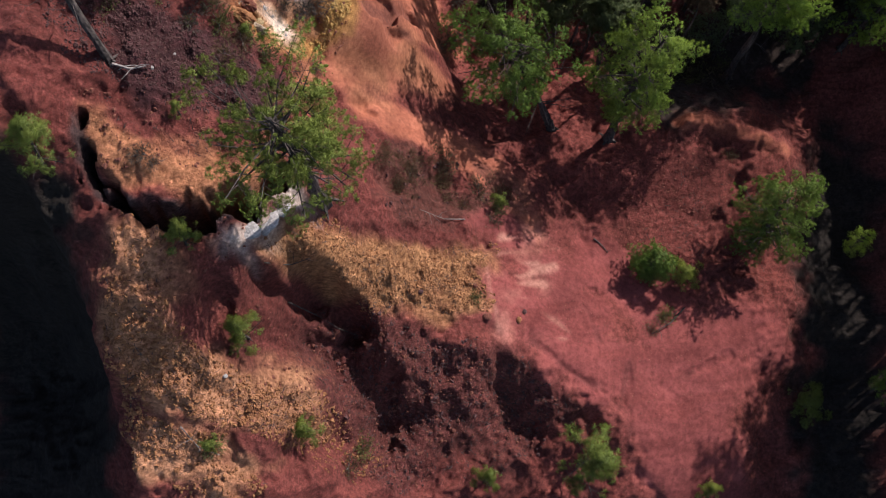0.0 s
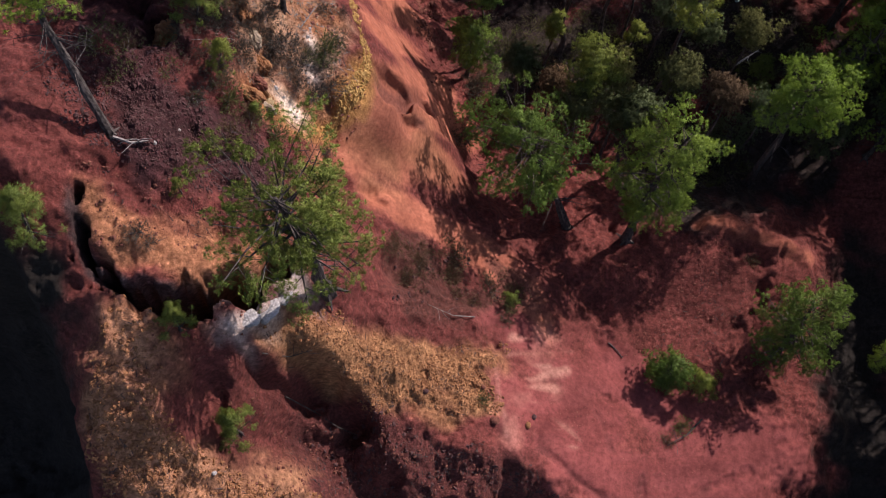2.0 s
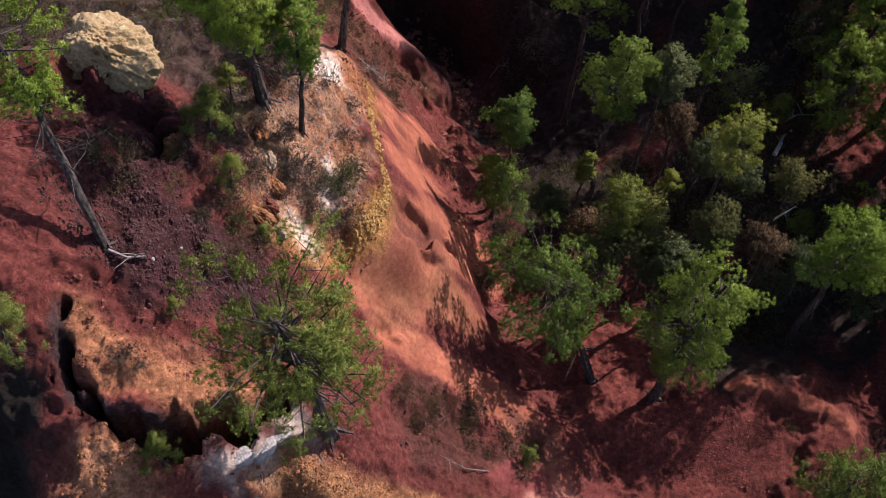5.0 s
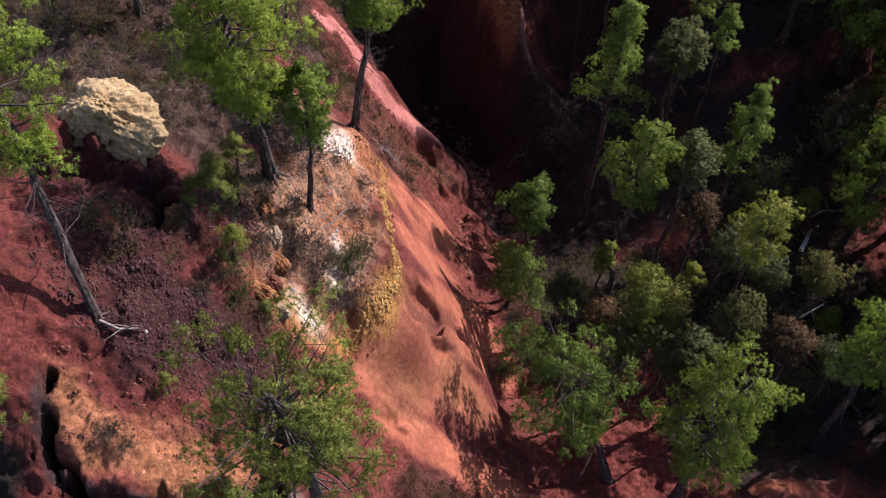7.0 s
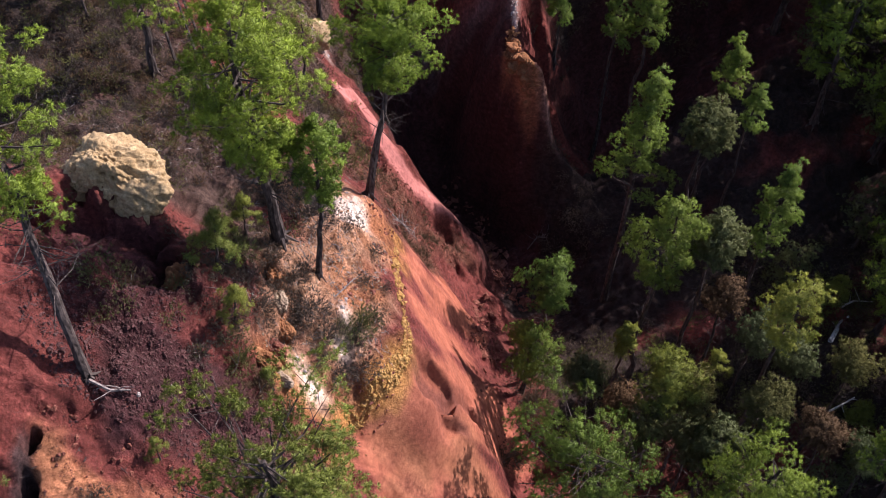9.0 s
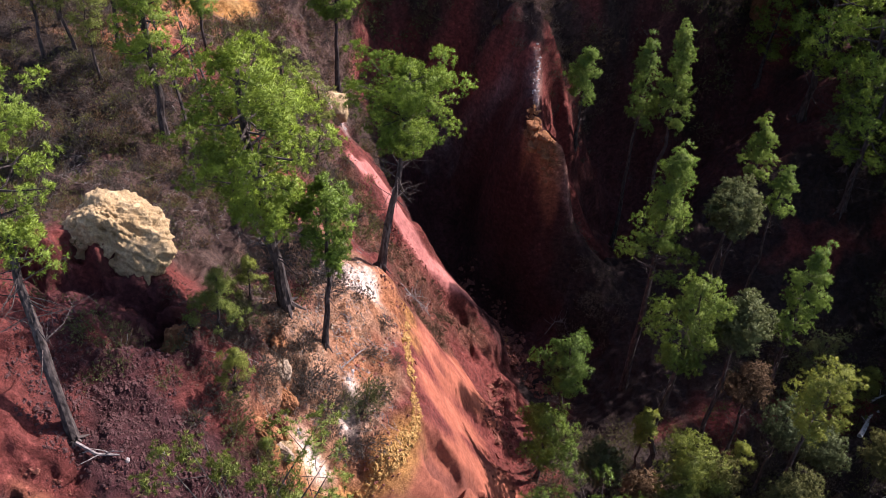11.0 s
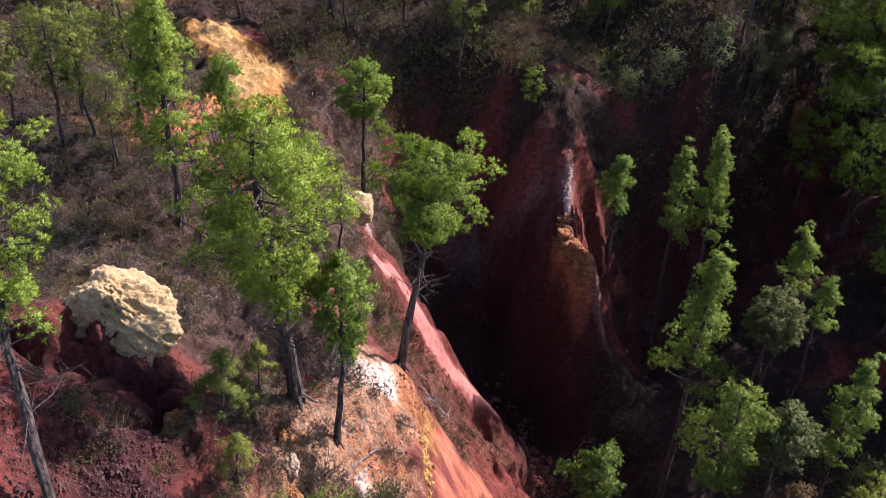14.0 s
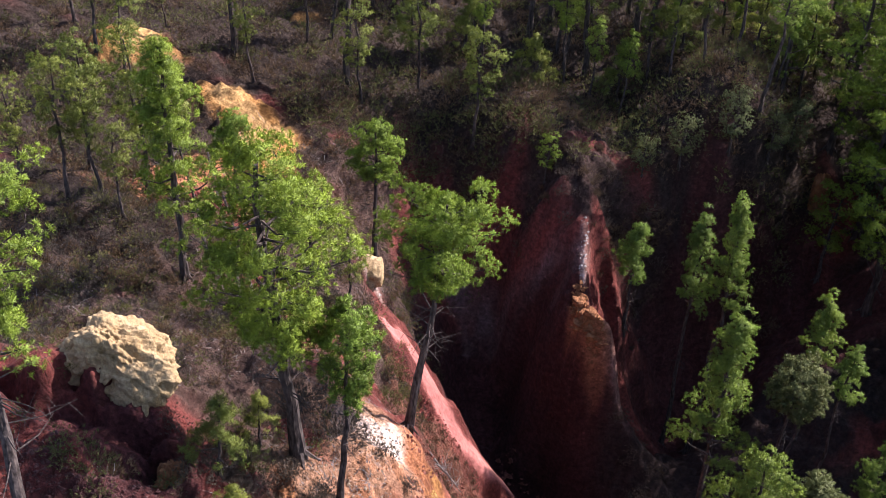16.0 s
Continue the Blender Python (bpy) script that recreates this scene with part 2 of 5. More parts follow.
# out of view; the rise near x 22 is added to shade the valley
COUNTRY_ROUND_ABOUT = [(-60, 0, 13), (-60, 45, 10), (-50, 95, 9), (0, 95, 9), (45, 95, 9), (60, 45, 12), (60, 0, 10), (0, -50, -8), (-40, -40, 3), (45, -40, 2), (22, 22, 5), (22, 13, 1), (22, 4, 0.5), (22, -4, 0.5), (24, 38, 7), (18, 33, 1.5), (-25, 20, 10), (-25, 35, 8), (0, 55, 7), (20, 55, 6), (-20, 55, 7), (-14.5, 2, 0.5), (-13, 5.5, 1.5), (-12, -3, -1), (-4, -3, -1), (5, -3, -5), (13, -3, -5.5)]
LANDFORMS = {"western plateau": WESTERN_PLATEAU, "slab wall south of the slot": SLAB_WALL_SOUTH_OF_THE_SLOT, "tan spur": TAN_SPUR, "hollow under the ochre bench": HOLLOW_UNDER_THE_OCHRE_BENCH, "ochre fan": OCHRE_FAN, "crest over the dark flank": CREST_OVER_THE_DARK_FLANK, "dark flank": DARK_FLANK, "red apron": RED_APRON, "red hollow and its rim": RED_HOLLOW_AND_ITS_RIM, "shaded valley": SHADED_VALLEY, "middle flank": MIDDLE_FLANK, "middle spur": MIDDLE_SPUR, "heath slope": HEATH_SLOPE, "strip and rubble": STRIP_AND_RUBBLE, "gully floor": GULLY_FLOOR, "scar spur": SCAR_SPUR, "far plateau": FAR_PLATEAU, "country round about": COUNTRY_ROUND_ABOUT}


def lattice(ix, iy, seed):
    """A steady random number from 0 to 1 for each whole pair."""
    h = (ix.astype(np.int64) * 374761393 + iy.astype(np.int64) * 668265263 + seed * 1274126177) & 0xFFFFFFFF
    h = ((h ^ (h >> 13)) * 1103515245 + 12345) & 0xFFFFFFFF
    h = ((h ^ (h >> 16)) * 2246822519) & 0xFFFFFFFF
    return ((h >> 8) & 0xFFFF) / 65535.0


def grain(x, y, size, seed=0):
    """Smooth noise from -1 to 1 with lumps of that size in metres."""
    x, y = np.asarray(x, float) / size, np.asarray(y, float) / size
    ix, iy = np.floor(x), np.floor(y)
    fx, fy = x - ix, y - iy
    fx, fy = fx * fx * fx * (fx * (fx * 6 - 15) + 10), fy * fy * fy * (fy * (fy * 6 - 15) + 10)
    a, b = lattice(ix, iy, seed), lattice(ix + 1, iy, seed)
    c, d = lattice(ix, iy + 1, seed), lattice(ix + 1, iy + 1, seed)
    return 2 * ((a * (1 - fx) + b * fx) * (1 - fy) + (c * (1 - fx) + d * fx) * fy) - 1


def layers(x, y, size, count=3, seed=0):
    return sum(grain(x, y, size / 2.1**n, seed + n) / 1.9**n for n in range(count))


def ramp(v, low, high):
    v = np.clip((v - low) / (high - low), 0, 1)
    return v * v * (3 - 2 * v)


def strokes(x, y, lines, wobble=0.35, seed=5):
    """Signed distance in metres (negative inside) to a union of capsules (x0, y0, x1, y1, radius), with a wandering edge."""
    best = np.full(np.shape(x), 1e3)
    for x0, y0, x1, y1, r in lines:
        dx, dy = x1 - x0, y1 - y0
        s = np.clip(((x - x0) * dx + (y - y0) * dy) / max(dx * dx + dy * dy, 1e-6), 0, 1)
        best = np.minimum(best, np.hypot(x - x0 - s * dx, y - y0 - s * dy) - r)
    return best + wobble * (layers(x, y, 1.1, 3, seed)) if wobble else best


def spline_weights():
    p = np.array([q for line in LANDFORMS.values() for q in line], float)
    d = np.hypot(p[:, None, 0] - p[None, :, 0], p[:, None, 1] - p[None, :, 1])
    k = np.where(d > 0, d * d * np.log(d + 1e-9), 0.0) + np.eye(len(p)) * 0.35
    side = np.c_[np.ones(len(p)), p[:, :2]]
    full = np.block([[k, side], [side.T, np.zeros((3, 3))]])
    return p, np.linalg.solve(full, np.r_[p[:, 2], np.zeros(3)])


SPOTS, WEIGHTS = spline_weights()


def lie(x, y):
    """The broad lie of the land: a spline through spots placed from the camera's view."""
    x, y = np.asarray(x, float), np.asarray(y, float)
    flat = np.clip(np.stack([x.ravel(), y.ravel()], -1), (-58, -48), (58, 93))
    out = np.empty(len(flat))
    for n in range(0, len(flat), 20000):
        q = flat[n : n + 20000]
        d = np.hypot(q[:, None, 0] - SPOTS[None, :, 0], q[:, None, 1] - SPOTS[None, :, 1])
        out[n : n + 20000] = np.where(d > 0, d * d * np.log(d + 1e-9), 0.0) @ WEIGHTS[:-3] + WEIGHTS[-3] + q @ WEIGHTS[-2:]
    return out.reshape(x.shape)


SLOT = [(-9.3, 9.4, -9.25, 8.4, 0.08), (-9.25, 8.4, -8.9, 7.7, 0.15), (-8.9, 7.7, -8.2, 7.4, 0.2), (-8.2, 7.4, -7.6, 7.3, 0.22), (-7.6, 7.3, -6.5, 7.4, 0.4), (-6.5, 7.45, -5.5, 7.95, 0.32), (-5.5, 7.95, -4.7, 8.6, 0.15)]
# HOLLOW and TROUGH are trenches in the outline of the shadows below the ledges
HOLLOW = [(-5.1, 6.05, -4.2, 6.2, 0.3), (-4.2, 6.2, -3.4, 6.25, 0.5), (-3.4, 6.25, -2.75, 5.6, 0.5)]
TROUGH = [(-4.3, 4.9, -3.2, 4.5, 0.25), (-3.2, 4.5, -2.2, 3.7, 0.6), (-2.2, 3.7, -1.6, 2.7, 0.5)]
GULLY = [(-11.4, 14.7, -10.4, 14.8, 0.55), (-10.4, 14.8, -8.9, 14.75, 0.7), (-8.9, 14.6, -8.2, 14.2, 0.5)]
CREST = [(-1.4, 5.8, 0.4, 5.4, 0.05), (0.4, 5.4, 2.3, 5.0, 0.05), (2.3, 5.0, 4.35, 4.0, 0.05), (4.35, 4.0, 6.4, 2.9, 0.05), (6.4, 2.9, 6.7, 1.4, 0.05)]
RIM = [(9.2, 13.6, 10.3, 13.7, 0.08), (10.3, 13.7, 11.3, 13.4, 0.08), (11.3, 13.4, 12.85, 12.8, 0.08)]
# dent added where just the shadow of a young pine falls
SHADE_DENT = [(1.9, 3.9, 2.6, 3.0, 0.25), (2.2, 2.7, 3.2, 2.4, 0.4)]
CRACKS = [(4.45, 7.75, 4.88, 6.97, 0.02), (4.88, 6.97, 5.32, 6.38, 0.02), (5.32, 6.38, 5.59, 5.59, 0.02), (3.11, 5.39, 4.31, 4.53, 0.05), (4.31, 4.53, 5.54, 3.84, 0.05), (5.54, 3.84, 6.58, 3.12, 0.05), (6.58, 3.12, 6.71, 1.79, 0.05), (8.53, 4.36, 10.47, 5.2, 0.01), (-1.39, 5.08, -0.3, 4.18, 0.02), (-0.3, 4.18, 0.47, 2.83, 0.02), (0.43, 5.58, 1.18, 4.54, 0.03), (1.18, 4.54, 1.79, 3.75, 0.03), (6.91, 5.71, 6.38, 3.31, 0.01), (-2.73, 22.42, -2.12, 22.53, 0.01), (-2.12, 22.53, -1.57, 22.28, 0.01), (-2.85, 19.52, -2.6, 19.67, 0.02)]
SCOOP = [(-2.15, 15.5, -1.6, 15.55, 0.18), (-1.6, 15.55, -1.15, 16.0, 0.32), (-1.5, 15.0, -1.0, 15.2, 0.12)]
CAVE = [(-5.62, 13.6, -5.45, 13.45, 0.1)]
BREAK = [(-6.1, 16.0, -5.8, 15.4, 0.1), (-5.8, 15.4, -5.43, 14.4, 0.12), (-5.43, 14.4, -5.8, 13.7, 0.1)]
SMOOTH = [(-6.58, 26.24, -6.3, 27.2, 0.25), (-6.3, 27.2, -5.78, 27.0, 0.35), (-5.78, 27.0, -4.92, 26.0, 0.42), (-4.92, 26.0, -4.22, 25.7, 0.42), (-4.22, 25.7, -3.46, 26.0, 0.38), (-3.46, 26.0, -2.6, 26.3, 0.3), (-3.3, 20.6, -2.2, 21.8, 0.4), (-2.7, 19.5, -1.7, 21.2, 0.7), (-2.5, 17.6, -1.6, 19.4, 0.6), (-2.3, 15.4, -0.6, 18.2, 0.7),
          (-2.7, 14.2, 0.2, 17.0, 0.8), (-2.8, 13.4, -0.2, 14.6, 0.9), (-1.4, 12.2, 1.9, 11.2, 0.7), (2.4, 10.6, 4.2, 8.0, 1.4), (3.0, 6.6, 9.5, 4.6, 1.6), (6.5, 8.0, 10.5, 6.0, 1.2), (8.0, 4.0, 9.5, 0.5, 1.8), (7.2, 11.8, 9.6, 11.6, 1.1), (6.6, 9.8, 8.8, 9.6, 0.8)]
SCAR = [(-1.5, 32.2, -1.1, 30.2, 0.12), (-1.1, 30.2, 0.95, 29.2, 0.1)]
BANK = [(-14.3, 33.4, -12.6, 32.6, 0.6), (-12.6, 32.4, -12.4, 30.6, 0.5), (-18.4, 33.9, -17.4, 34.6, 0.5)]
KNOLL = [(-1.35, 30.5, -1.1, 30.0, 0.2), (-1.2, 30.1, -0.6, 29.55, 0.24)]
RUGGED = [(-6.4, 24.8, -5.0, 24.2, 0.7), (-5.0, 24.2, -2.8, 24.6, 0.7), (-5.0, 23.4, -3.4, 22.6, 0.8), (-1.4, 31.0, -1.0, 30.0, 0.3)]
RUBBLE = [(-3.0, 28.6, -1.5, 27.3, 0.45)]


def ground_height(x, y):
    """The height of the ground: the broad lie, the cuts and steps of the ochre workings, some dents shaped after
    shadows, and the roughness of the soil.
    """
    x, y = np.asarray(x, float), np.asarray(y, float)
    calm = ramp(-strokes(x, y, SMOOTH, 0.2, 18), -0.5, 0.3)
    stray = 0.25 * (1 - 0.92 * calm)
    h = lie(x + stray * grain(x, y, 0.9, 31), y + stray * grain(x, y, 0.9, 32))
    jag = 0.16 * layers(x, y, 0.45, 3, 10)
    h = h - 3.4 * ramp(-strokes(x, y, SLOT, 0.16, 11) + jag, -0.10, 0.14)
    h = h - 1.4 * ramp(-strokes(x, y, HOLLOW, 0.15, 12) + 0.6 * jag, -0.35, 0.40)
    h = h - 1.0 * ramp(-strokes(x, y, TROUGH, 0.25, 22) + 0.6 * jag, -0.75, 0.5)
    h = h - 1.1 * ramp(-strokes(x, y, GULLY, 0.3, 25) + jag, -0.35, 0.4)
    h = h - 0.10 * ramp(-strokes(x, y, CRACKS, 0.16, 26) + 0.4 * jag, -0.12, 0.06)
    h = h - 0.7 * ramp(-strokes(x, y, SHADE_DENT, 0.2, 13) + 0.6 * jag, -0.7, 0.45)
    h = h - 0.85 * ramp(-strokes(x, y, SCOOP, 0.3, 14) + 0.8 * jag, -0.3, 0.2)
    h = h - 0.7 * ramp(-strokes(x, y, CAVE, 0.05, 15), -0.12, 0.08)
    h = h - 0.35 * ramp(-strokes(x, y, BREAK, 0.15, 16) + jag, -0.25, 0.1)
    h = h + 0.15 * ramp(-strokes(x, y, CREST, 0.1, 19), -0.6, 0.0) + 0.3 * ramp(-strokes(x, y, RIM, 0.08, 20), -0.5, 0.05)
    h = h - 1.5 * ramp(-strokes(x, y, [(-0.85, 32.6, -0.5, 30.8, 0.4), (-0.5, 30.8, 1.4, 29.9, 0.35)], 0.2, 28), -0.35, 0.25)
    h = h + 0.7 * ramp(-strokes(x, y, KNOLL, 0.15, 29) + jag, -0.4, 0.1)
    h = h + 0.28 * ramp(-strokes(x, y, SCAR, 0.2, 17) + jag, -0.5, 0.05)
    h = h + ramp(-strokes(x, y, BANK, 0.3, 23) + jag, -0.8, 0.4) * (0.55 + 0.35 * np.abs(layers(x, y, 1.3, 3, 24)))
    edge = np.interp(y, (-5, 0.5, 3, 5.5, 8), (-8.4, -8.75, -9.15, -9.95, -10.5)) + 0.3 * layers(y, y * 0.3, 1.0, 3, 21)
    h = h - 5.0 * ramp(edge - x, 0.0, 0.9) * ramp(8.6 - y, 0.0, 0.8)
    rough = (1 - 0.82 * calm) * ramp(34 - np.abs(y - 18), 0, 6)
    rough = rough * (1 + 0.9 * ramp(-strokes(x, y, RUGGED, 0.3, 27), -0.3, 0.4))
    crag = np.abs(grain(x + 0.4 * y, y - 0.4 * x, 0.8, 44)) + 0.5 * np.abs(grain(x - 0.3 * y, y + 0.3 * x, 0.36, 48)) + 0.3 * np.abs(grain(x, y, 0.2, 49))
    clods = np.abs(grain(x + 0.2 * y, y - 0.2 * x, 0.26, 52)) + 0.6 * np.abs(grain(x, y, 0.15, 53))
    h = h + rough * (0.20 * layers(x, y, 1.5, 3, 41) - 0.25 * crag - 0.06 * clods + 0.05 * grain(x, y, 0.21, 45))
    h = h + calm * (0.05 * grain(x, y, 1.8, 46) - 0.02 * np.abs(grain(x * 0.8 - 0.6 * y, 0.3 * (x * 0.6 + 0.8 * y), 0.5, 47)) - 0.022 * np.abs(grain(x, y, 0.3, 43)))
    return h + 0.5 * layers(x, y, 9.0, 2, 51) * ramp(np.abs(x) + np.abs(y - 18) * 0.8, 24, 40)


# ---- helpers for building ----
class Build:
    """Gathers corners and faces of one mesh."""

    def __init__(self):
        self.v, self.f, self.count, self.n = [], [], 0, []

    def add(self, verts, faces):
        self.v.append(np.asarray(verts, float))
        self.f += [tuple(int(i) + self.count for i in f) for f in faces]
        self.count += len(verts)

    def triangles(self, corners, out=None):
        """corners: (n, 3, 3); out: the way each blade faces in its tuft, to shade the tuft as one soft body."""
        k = len(corners)
        if out is not None:
            back = np.einsum("ij,ij->i", np.cross(corners[:, 1] - corners[:, 0], corners[:, 2] - corners[:, 0]), out) < 0
            corners = np.where(back[:, None, None], corners[:, [1, 0, 2]], corners)
            self.n.append(np.repeat(out, 3, 0))
        self.v.append(corners.reshape(-1, 3))
        self.f += [tuple(r) for r in (np.arange(3 * k).reshape(k, 3) + self.count).tolist()]
        self.count += 3 * k

    def tube(self, points, radii, sides=7, seed=0):
        p = np.asarray(points, float)
        rng = np.random.RandomState(seed)
        rings = []
        for i in range(len(p)):
            d = p[min(i + 1, len(p) - 1)] - p[max(i - 1, 0)]
            d = d / (np.linalg.norm(d) + 1e-9)
            a = np.cross(d, (0.31, 0.95, 0.05) if abs(d[2]) > 0.7 else (0, 0, 1))
            a /= np.linalg.norm(a) + 1e-9
            b = np.cross(d, a)
            ang = np.arange(sides) * 2 * np.pi / sides
            r = radii[i] * (1 + 0.12 * rng.randn(sides))
            rings.append(p[i] + r[:, None] * (np.cos(ang)[:, None] * a + np.sin(ang)[:, None] * b))
        faces = [(i * sides + j, i * sides + (j + 1) % sides, (i + 1) * sides + (j + 1) % sides, (i + 1) * sides + j)
                 for i in range(len(p) - 1) for j in range(sides)]
        n = len(p) * sides
        faces += [((len(p) - 1) * sides + j, (len(p) - 1) * sides + (j + 1) % sides, n) for j in range(sides)]
        self.add(np.concatenate(rings + [p[-1:]]), faces)

    def mesh(self, name, mat, smooth=False):
        me = bpy.data.meshes.new(name)
        me.from_pydata(np.concatenate(self.v).tolist() if self.v else [], [], self.f)
        me.materials.append(mat)
        if smooth or self.n:
            me.shade_smooth()
        if self.n:
            me.normals_split_custom_set_from_vertices(np.concatenate(self.n).tolist())
        return me


def ground_at(x, y):
    return float(ground_height(np.array([x]), np.array([y]))[0])


def unit(v):
    return v / (np.linalg.norm(v, axis=-1, keepdims=True) + 1e-9)


def blades(rng, roots, ways, length, width, count, spread):
    """count narrow blades from every root, fanned round its way."""
    r, w = np.repeat(roots, count, 0), np.repeat(ways, count, 0)
    d = unit(w + spread * rng.randn(len(r), 3))
    side = unit(np.cross(d, rng.randn(len(r), 3)))
    size = length * rng.uniform(0.65, 1.2, (len(r), 1))
    half = width * rng.uniform(0.7, 1.3, (len(r), 1)) / 2
    mid = r + d * size * 0.35
    return np.stack([mid * 0.35 + r * 0.65 + side * half, mid * 0.35 + r * 0.65 - side * half, r + d * size], 1)


def pompoms(rng, centres, axes, radius, count, width):
    """Round brushes of needles: count blades from each centre, most of them along its axis."""
    c, a = np.repeat(centres, count, 0), np.repeat(axes, count, 0)
    r = np.repeat(radius, count)[:, None]
    d = unit(rng.randn(len(c), 3) + 0.95 * a)
    side = unit(np.cross(d, rng.randn(len(c), 3)))
    half = width * rng.uniform(0.7, 1.3, (len(c), 1)) / 2
    root = c + d * r * rng.uniform(0.05, 0.45, (len(c), 1))
    tip = c + d * r * rng.uniform(0.75, 1.2, (len(c), 1))
    return np.stack([root + side * half, root - side * half, tip], 1)


def pine_meshes(seed, height, radius, crown_from, lean=(0, 0), bend=0.0, thick=0.11, limbs=20, tufts=3, fan=44, shape="round", clump_size=0.30,
                needle=0.09, blade=0.0155, dead=6, needles=None):
    """A trunk with its limbs, and a crown of needle tufts at their ends, built round the foot at the origin."""
    rng = np.random.RandomState(seed)
    side = rng.uniform(0, 6.28)

    def stem(s):
        s = np.asarray(s, float)
        off = bend * np.sin(np.pi * s) * height
        return np.stack([lean[0] * s**1.2 + off * math.cos(side), lean[1] * s**1.2 + off * math.sin(side), height * s], -1)

    wood, crown = Build(), Build()
    s = np.linspace(0, 0.97, 10)
    path = stem(s)
    path[0, 2] -= 0.35
    path[1:-1, :2] += rng.randn(8, 2) * 0.012 * height * 0.5
    wood.tube(path, thick * (1.15 - s) ** 0.8 * np.where(s < 0.08, 1.35, 1.0), 8, seed)
    for k in range(5):
        a = k * 1.257 + rng.uniform(-0.4, 0.4)
        d = np.array((math.cos(a), math.sin(a), 0))
        wood.tube([d * thick * 0.5 + (0, 0, 0.16), d * thick * 1.9 - (0, 0, 0.02), d * thick * 3.2 - (0, 0, 0.14)], (thick * 0.5, thick * 0.32, thick * 0.12), 5, seed + k)
    ends = []
    for i in range(limbs):
        q = (i + 0.5) / limbs
        at = crown_from + (0.96 - crown_from) * q
        if shape == "cone":
            reach = radius * (1.05 - q) ** 0.8
        elif shape == "umbrella":
            reach = radius * (0.62 + 0.75 * q - 0.75 * q**3)
        else:
            reach = radius * (0.35 + 1.9 * q * (1 - q) ** 0.7) if q < 0.5 else radius * (1.25 - 0.75 * q)
        reach *= rng.uniform(0.3, 1.2) if shape == "umbrella" else rng.uniform(0.5, 1.2)
        a = i * 2.4 + rng.uniform(-0.5, 0.5)
        rise = reach * (rng.uniform(0.15, 0.5) if shape != "cone" else rng.uniform(0.25, 0.6))
        foot = stem(at)
        tip = foot + (reach * math.cos(a), reach * math.sin(a), rise)
        mid = (foot + tip) / 2 + (0, 0, -0.12 * reach) + rng.randn(3) * 0.05 * reach
        r = thick * 0.42 * (1.1 - at) ** 0.6
        wood.tube([foot, mid, tip], (r, r * 0.6, r * 0.22), 5, seed + i)
        for u, near, side_step in ((0.5, 0.8, 1), (0.72, 1.0, -1), (0.88, 0.9, 1), (1.0, 1.1, 0)):
            c = foot + (tip - foot) * u + (0, 0, -0.1 * reach * math.sin(math.pi * u))
            e = c + np.array((-math.sin(a), math.cos(a), 0.25)) * side_step * reach * 0.3 * rng.uniform(0.4, 1.2) + rng.randn(3) * 0.08
            if rng.rand() < 0.85:
                ends.append((e, 1.15 * clump_size * near * rng.uniform(0.6, 1.25)))
                wood.tube([c - (tip - foot) * 0.12, e], (r * 0.3, r * 0.12), 4, seed)
    ends += [(stem(0.96 + 0.05 * k) + rng.randn(3) * 0.08, clump_size * 0.8) for k in range(2)]
    each = [max(3, int(2.3 * tufts * (r / (1.15 * clump_size)) ** 2)) for _, r in ends]
    centre = np.repeat([e for e, _ in ends], each, 0)
    spread = np.repeat([r for _, r in ends], each)[:, None]
    out = unit(rng.randn(len(centre), 3) + (0, 0, 0.7)) * (1, 1, 0.65)
    middle = stem(np.clip(centre[:, 2] / height, 0, 1))
    axes = unit(0.35 * out + 0.35 * unit(centre - middle) + (0, 0, 0.75))
    centre = centre + out * spread * rng.uniform(0.2, 1.0, (len(centre), 1)) ** 0.6
    needle_blades = pompoms(rng, centre, axes, needle * rng.uniform(0.7, 1.2, len(centre)), fan, blade)
    pad = np.repeat(np.repeat([e for e, _ in ends], each, 0), fan, 0) - (0, 0, 0.08)
    tip = needle_blades[:, 2]
    crown.triangles(needle_blades, unit(0.55 * unit(tip - pad) + 0.55 * unit(tip - np.repeat(middle, fan, 0)) + 0.34 * rng.randn(len(tip), 3)))
    for i in range(dead):
        at = crown_from * rng.uniform(0.55, 1.0)
        a, foot = rng.uniform(0, 6.28), stem(at)
        w = np.array((math.cos(a), math.sin(a), rng.uniform(-0.25, 0.2)))
        tip = foot + w * radius * rng.uniform(0.35, 0.75)
        wood.tube([foot, (foot + tip) / 2 + rng.randn(3) * 0.06, tip], (thick * 0.16, thick * 0.1, thick * 0.03), 4, seed + i)
        for k in range(3):
            p = foot + (tip - foot) * rng.uniform(0.4, 0.95)
            wood.tube([p, p + rng.randn(3) * 0.22], (thick * 0.05, thick * 0.02), 3, k)
    return wood.mesh("trunk", BARK), crown.mesh("crown", needles or NEEDLES)


def plant(name, meshes, x, y, label, category, group="", turn=0.0, size=1.0, sink=0.0):
    root = new(name)
    root.matrix_basis = pose(x, y, ground_at(x, y) - sink, 0, 0, turn) @ Matrix.Scale(size, 4)
    for me in meshes:
        new(me.name.split(".")[0], me).parent = root
    return tagged(root, label, category, group)


def shrub_blades(rng, centre, radius, tall, stems, length, width, fan=6):
    d = unit(rng.randn(stems, 3) * (1, 1, 0.7) + (0, 0, 0.7))
    d[:, 2] = np.abs(d[:, 2])
    root = centre + d * (radius, radius, tall) * rng.uniform(0.15, 0.95, (stems, 1))
    return blades(rng, root, unit(d + (0, 0, 0.35)), length, width, fan, 0.38)


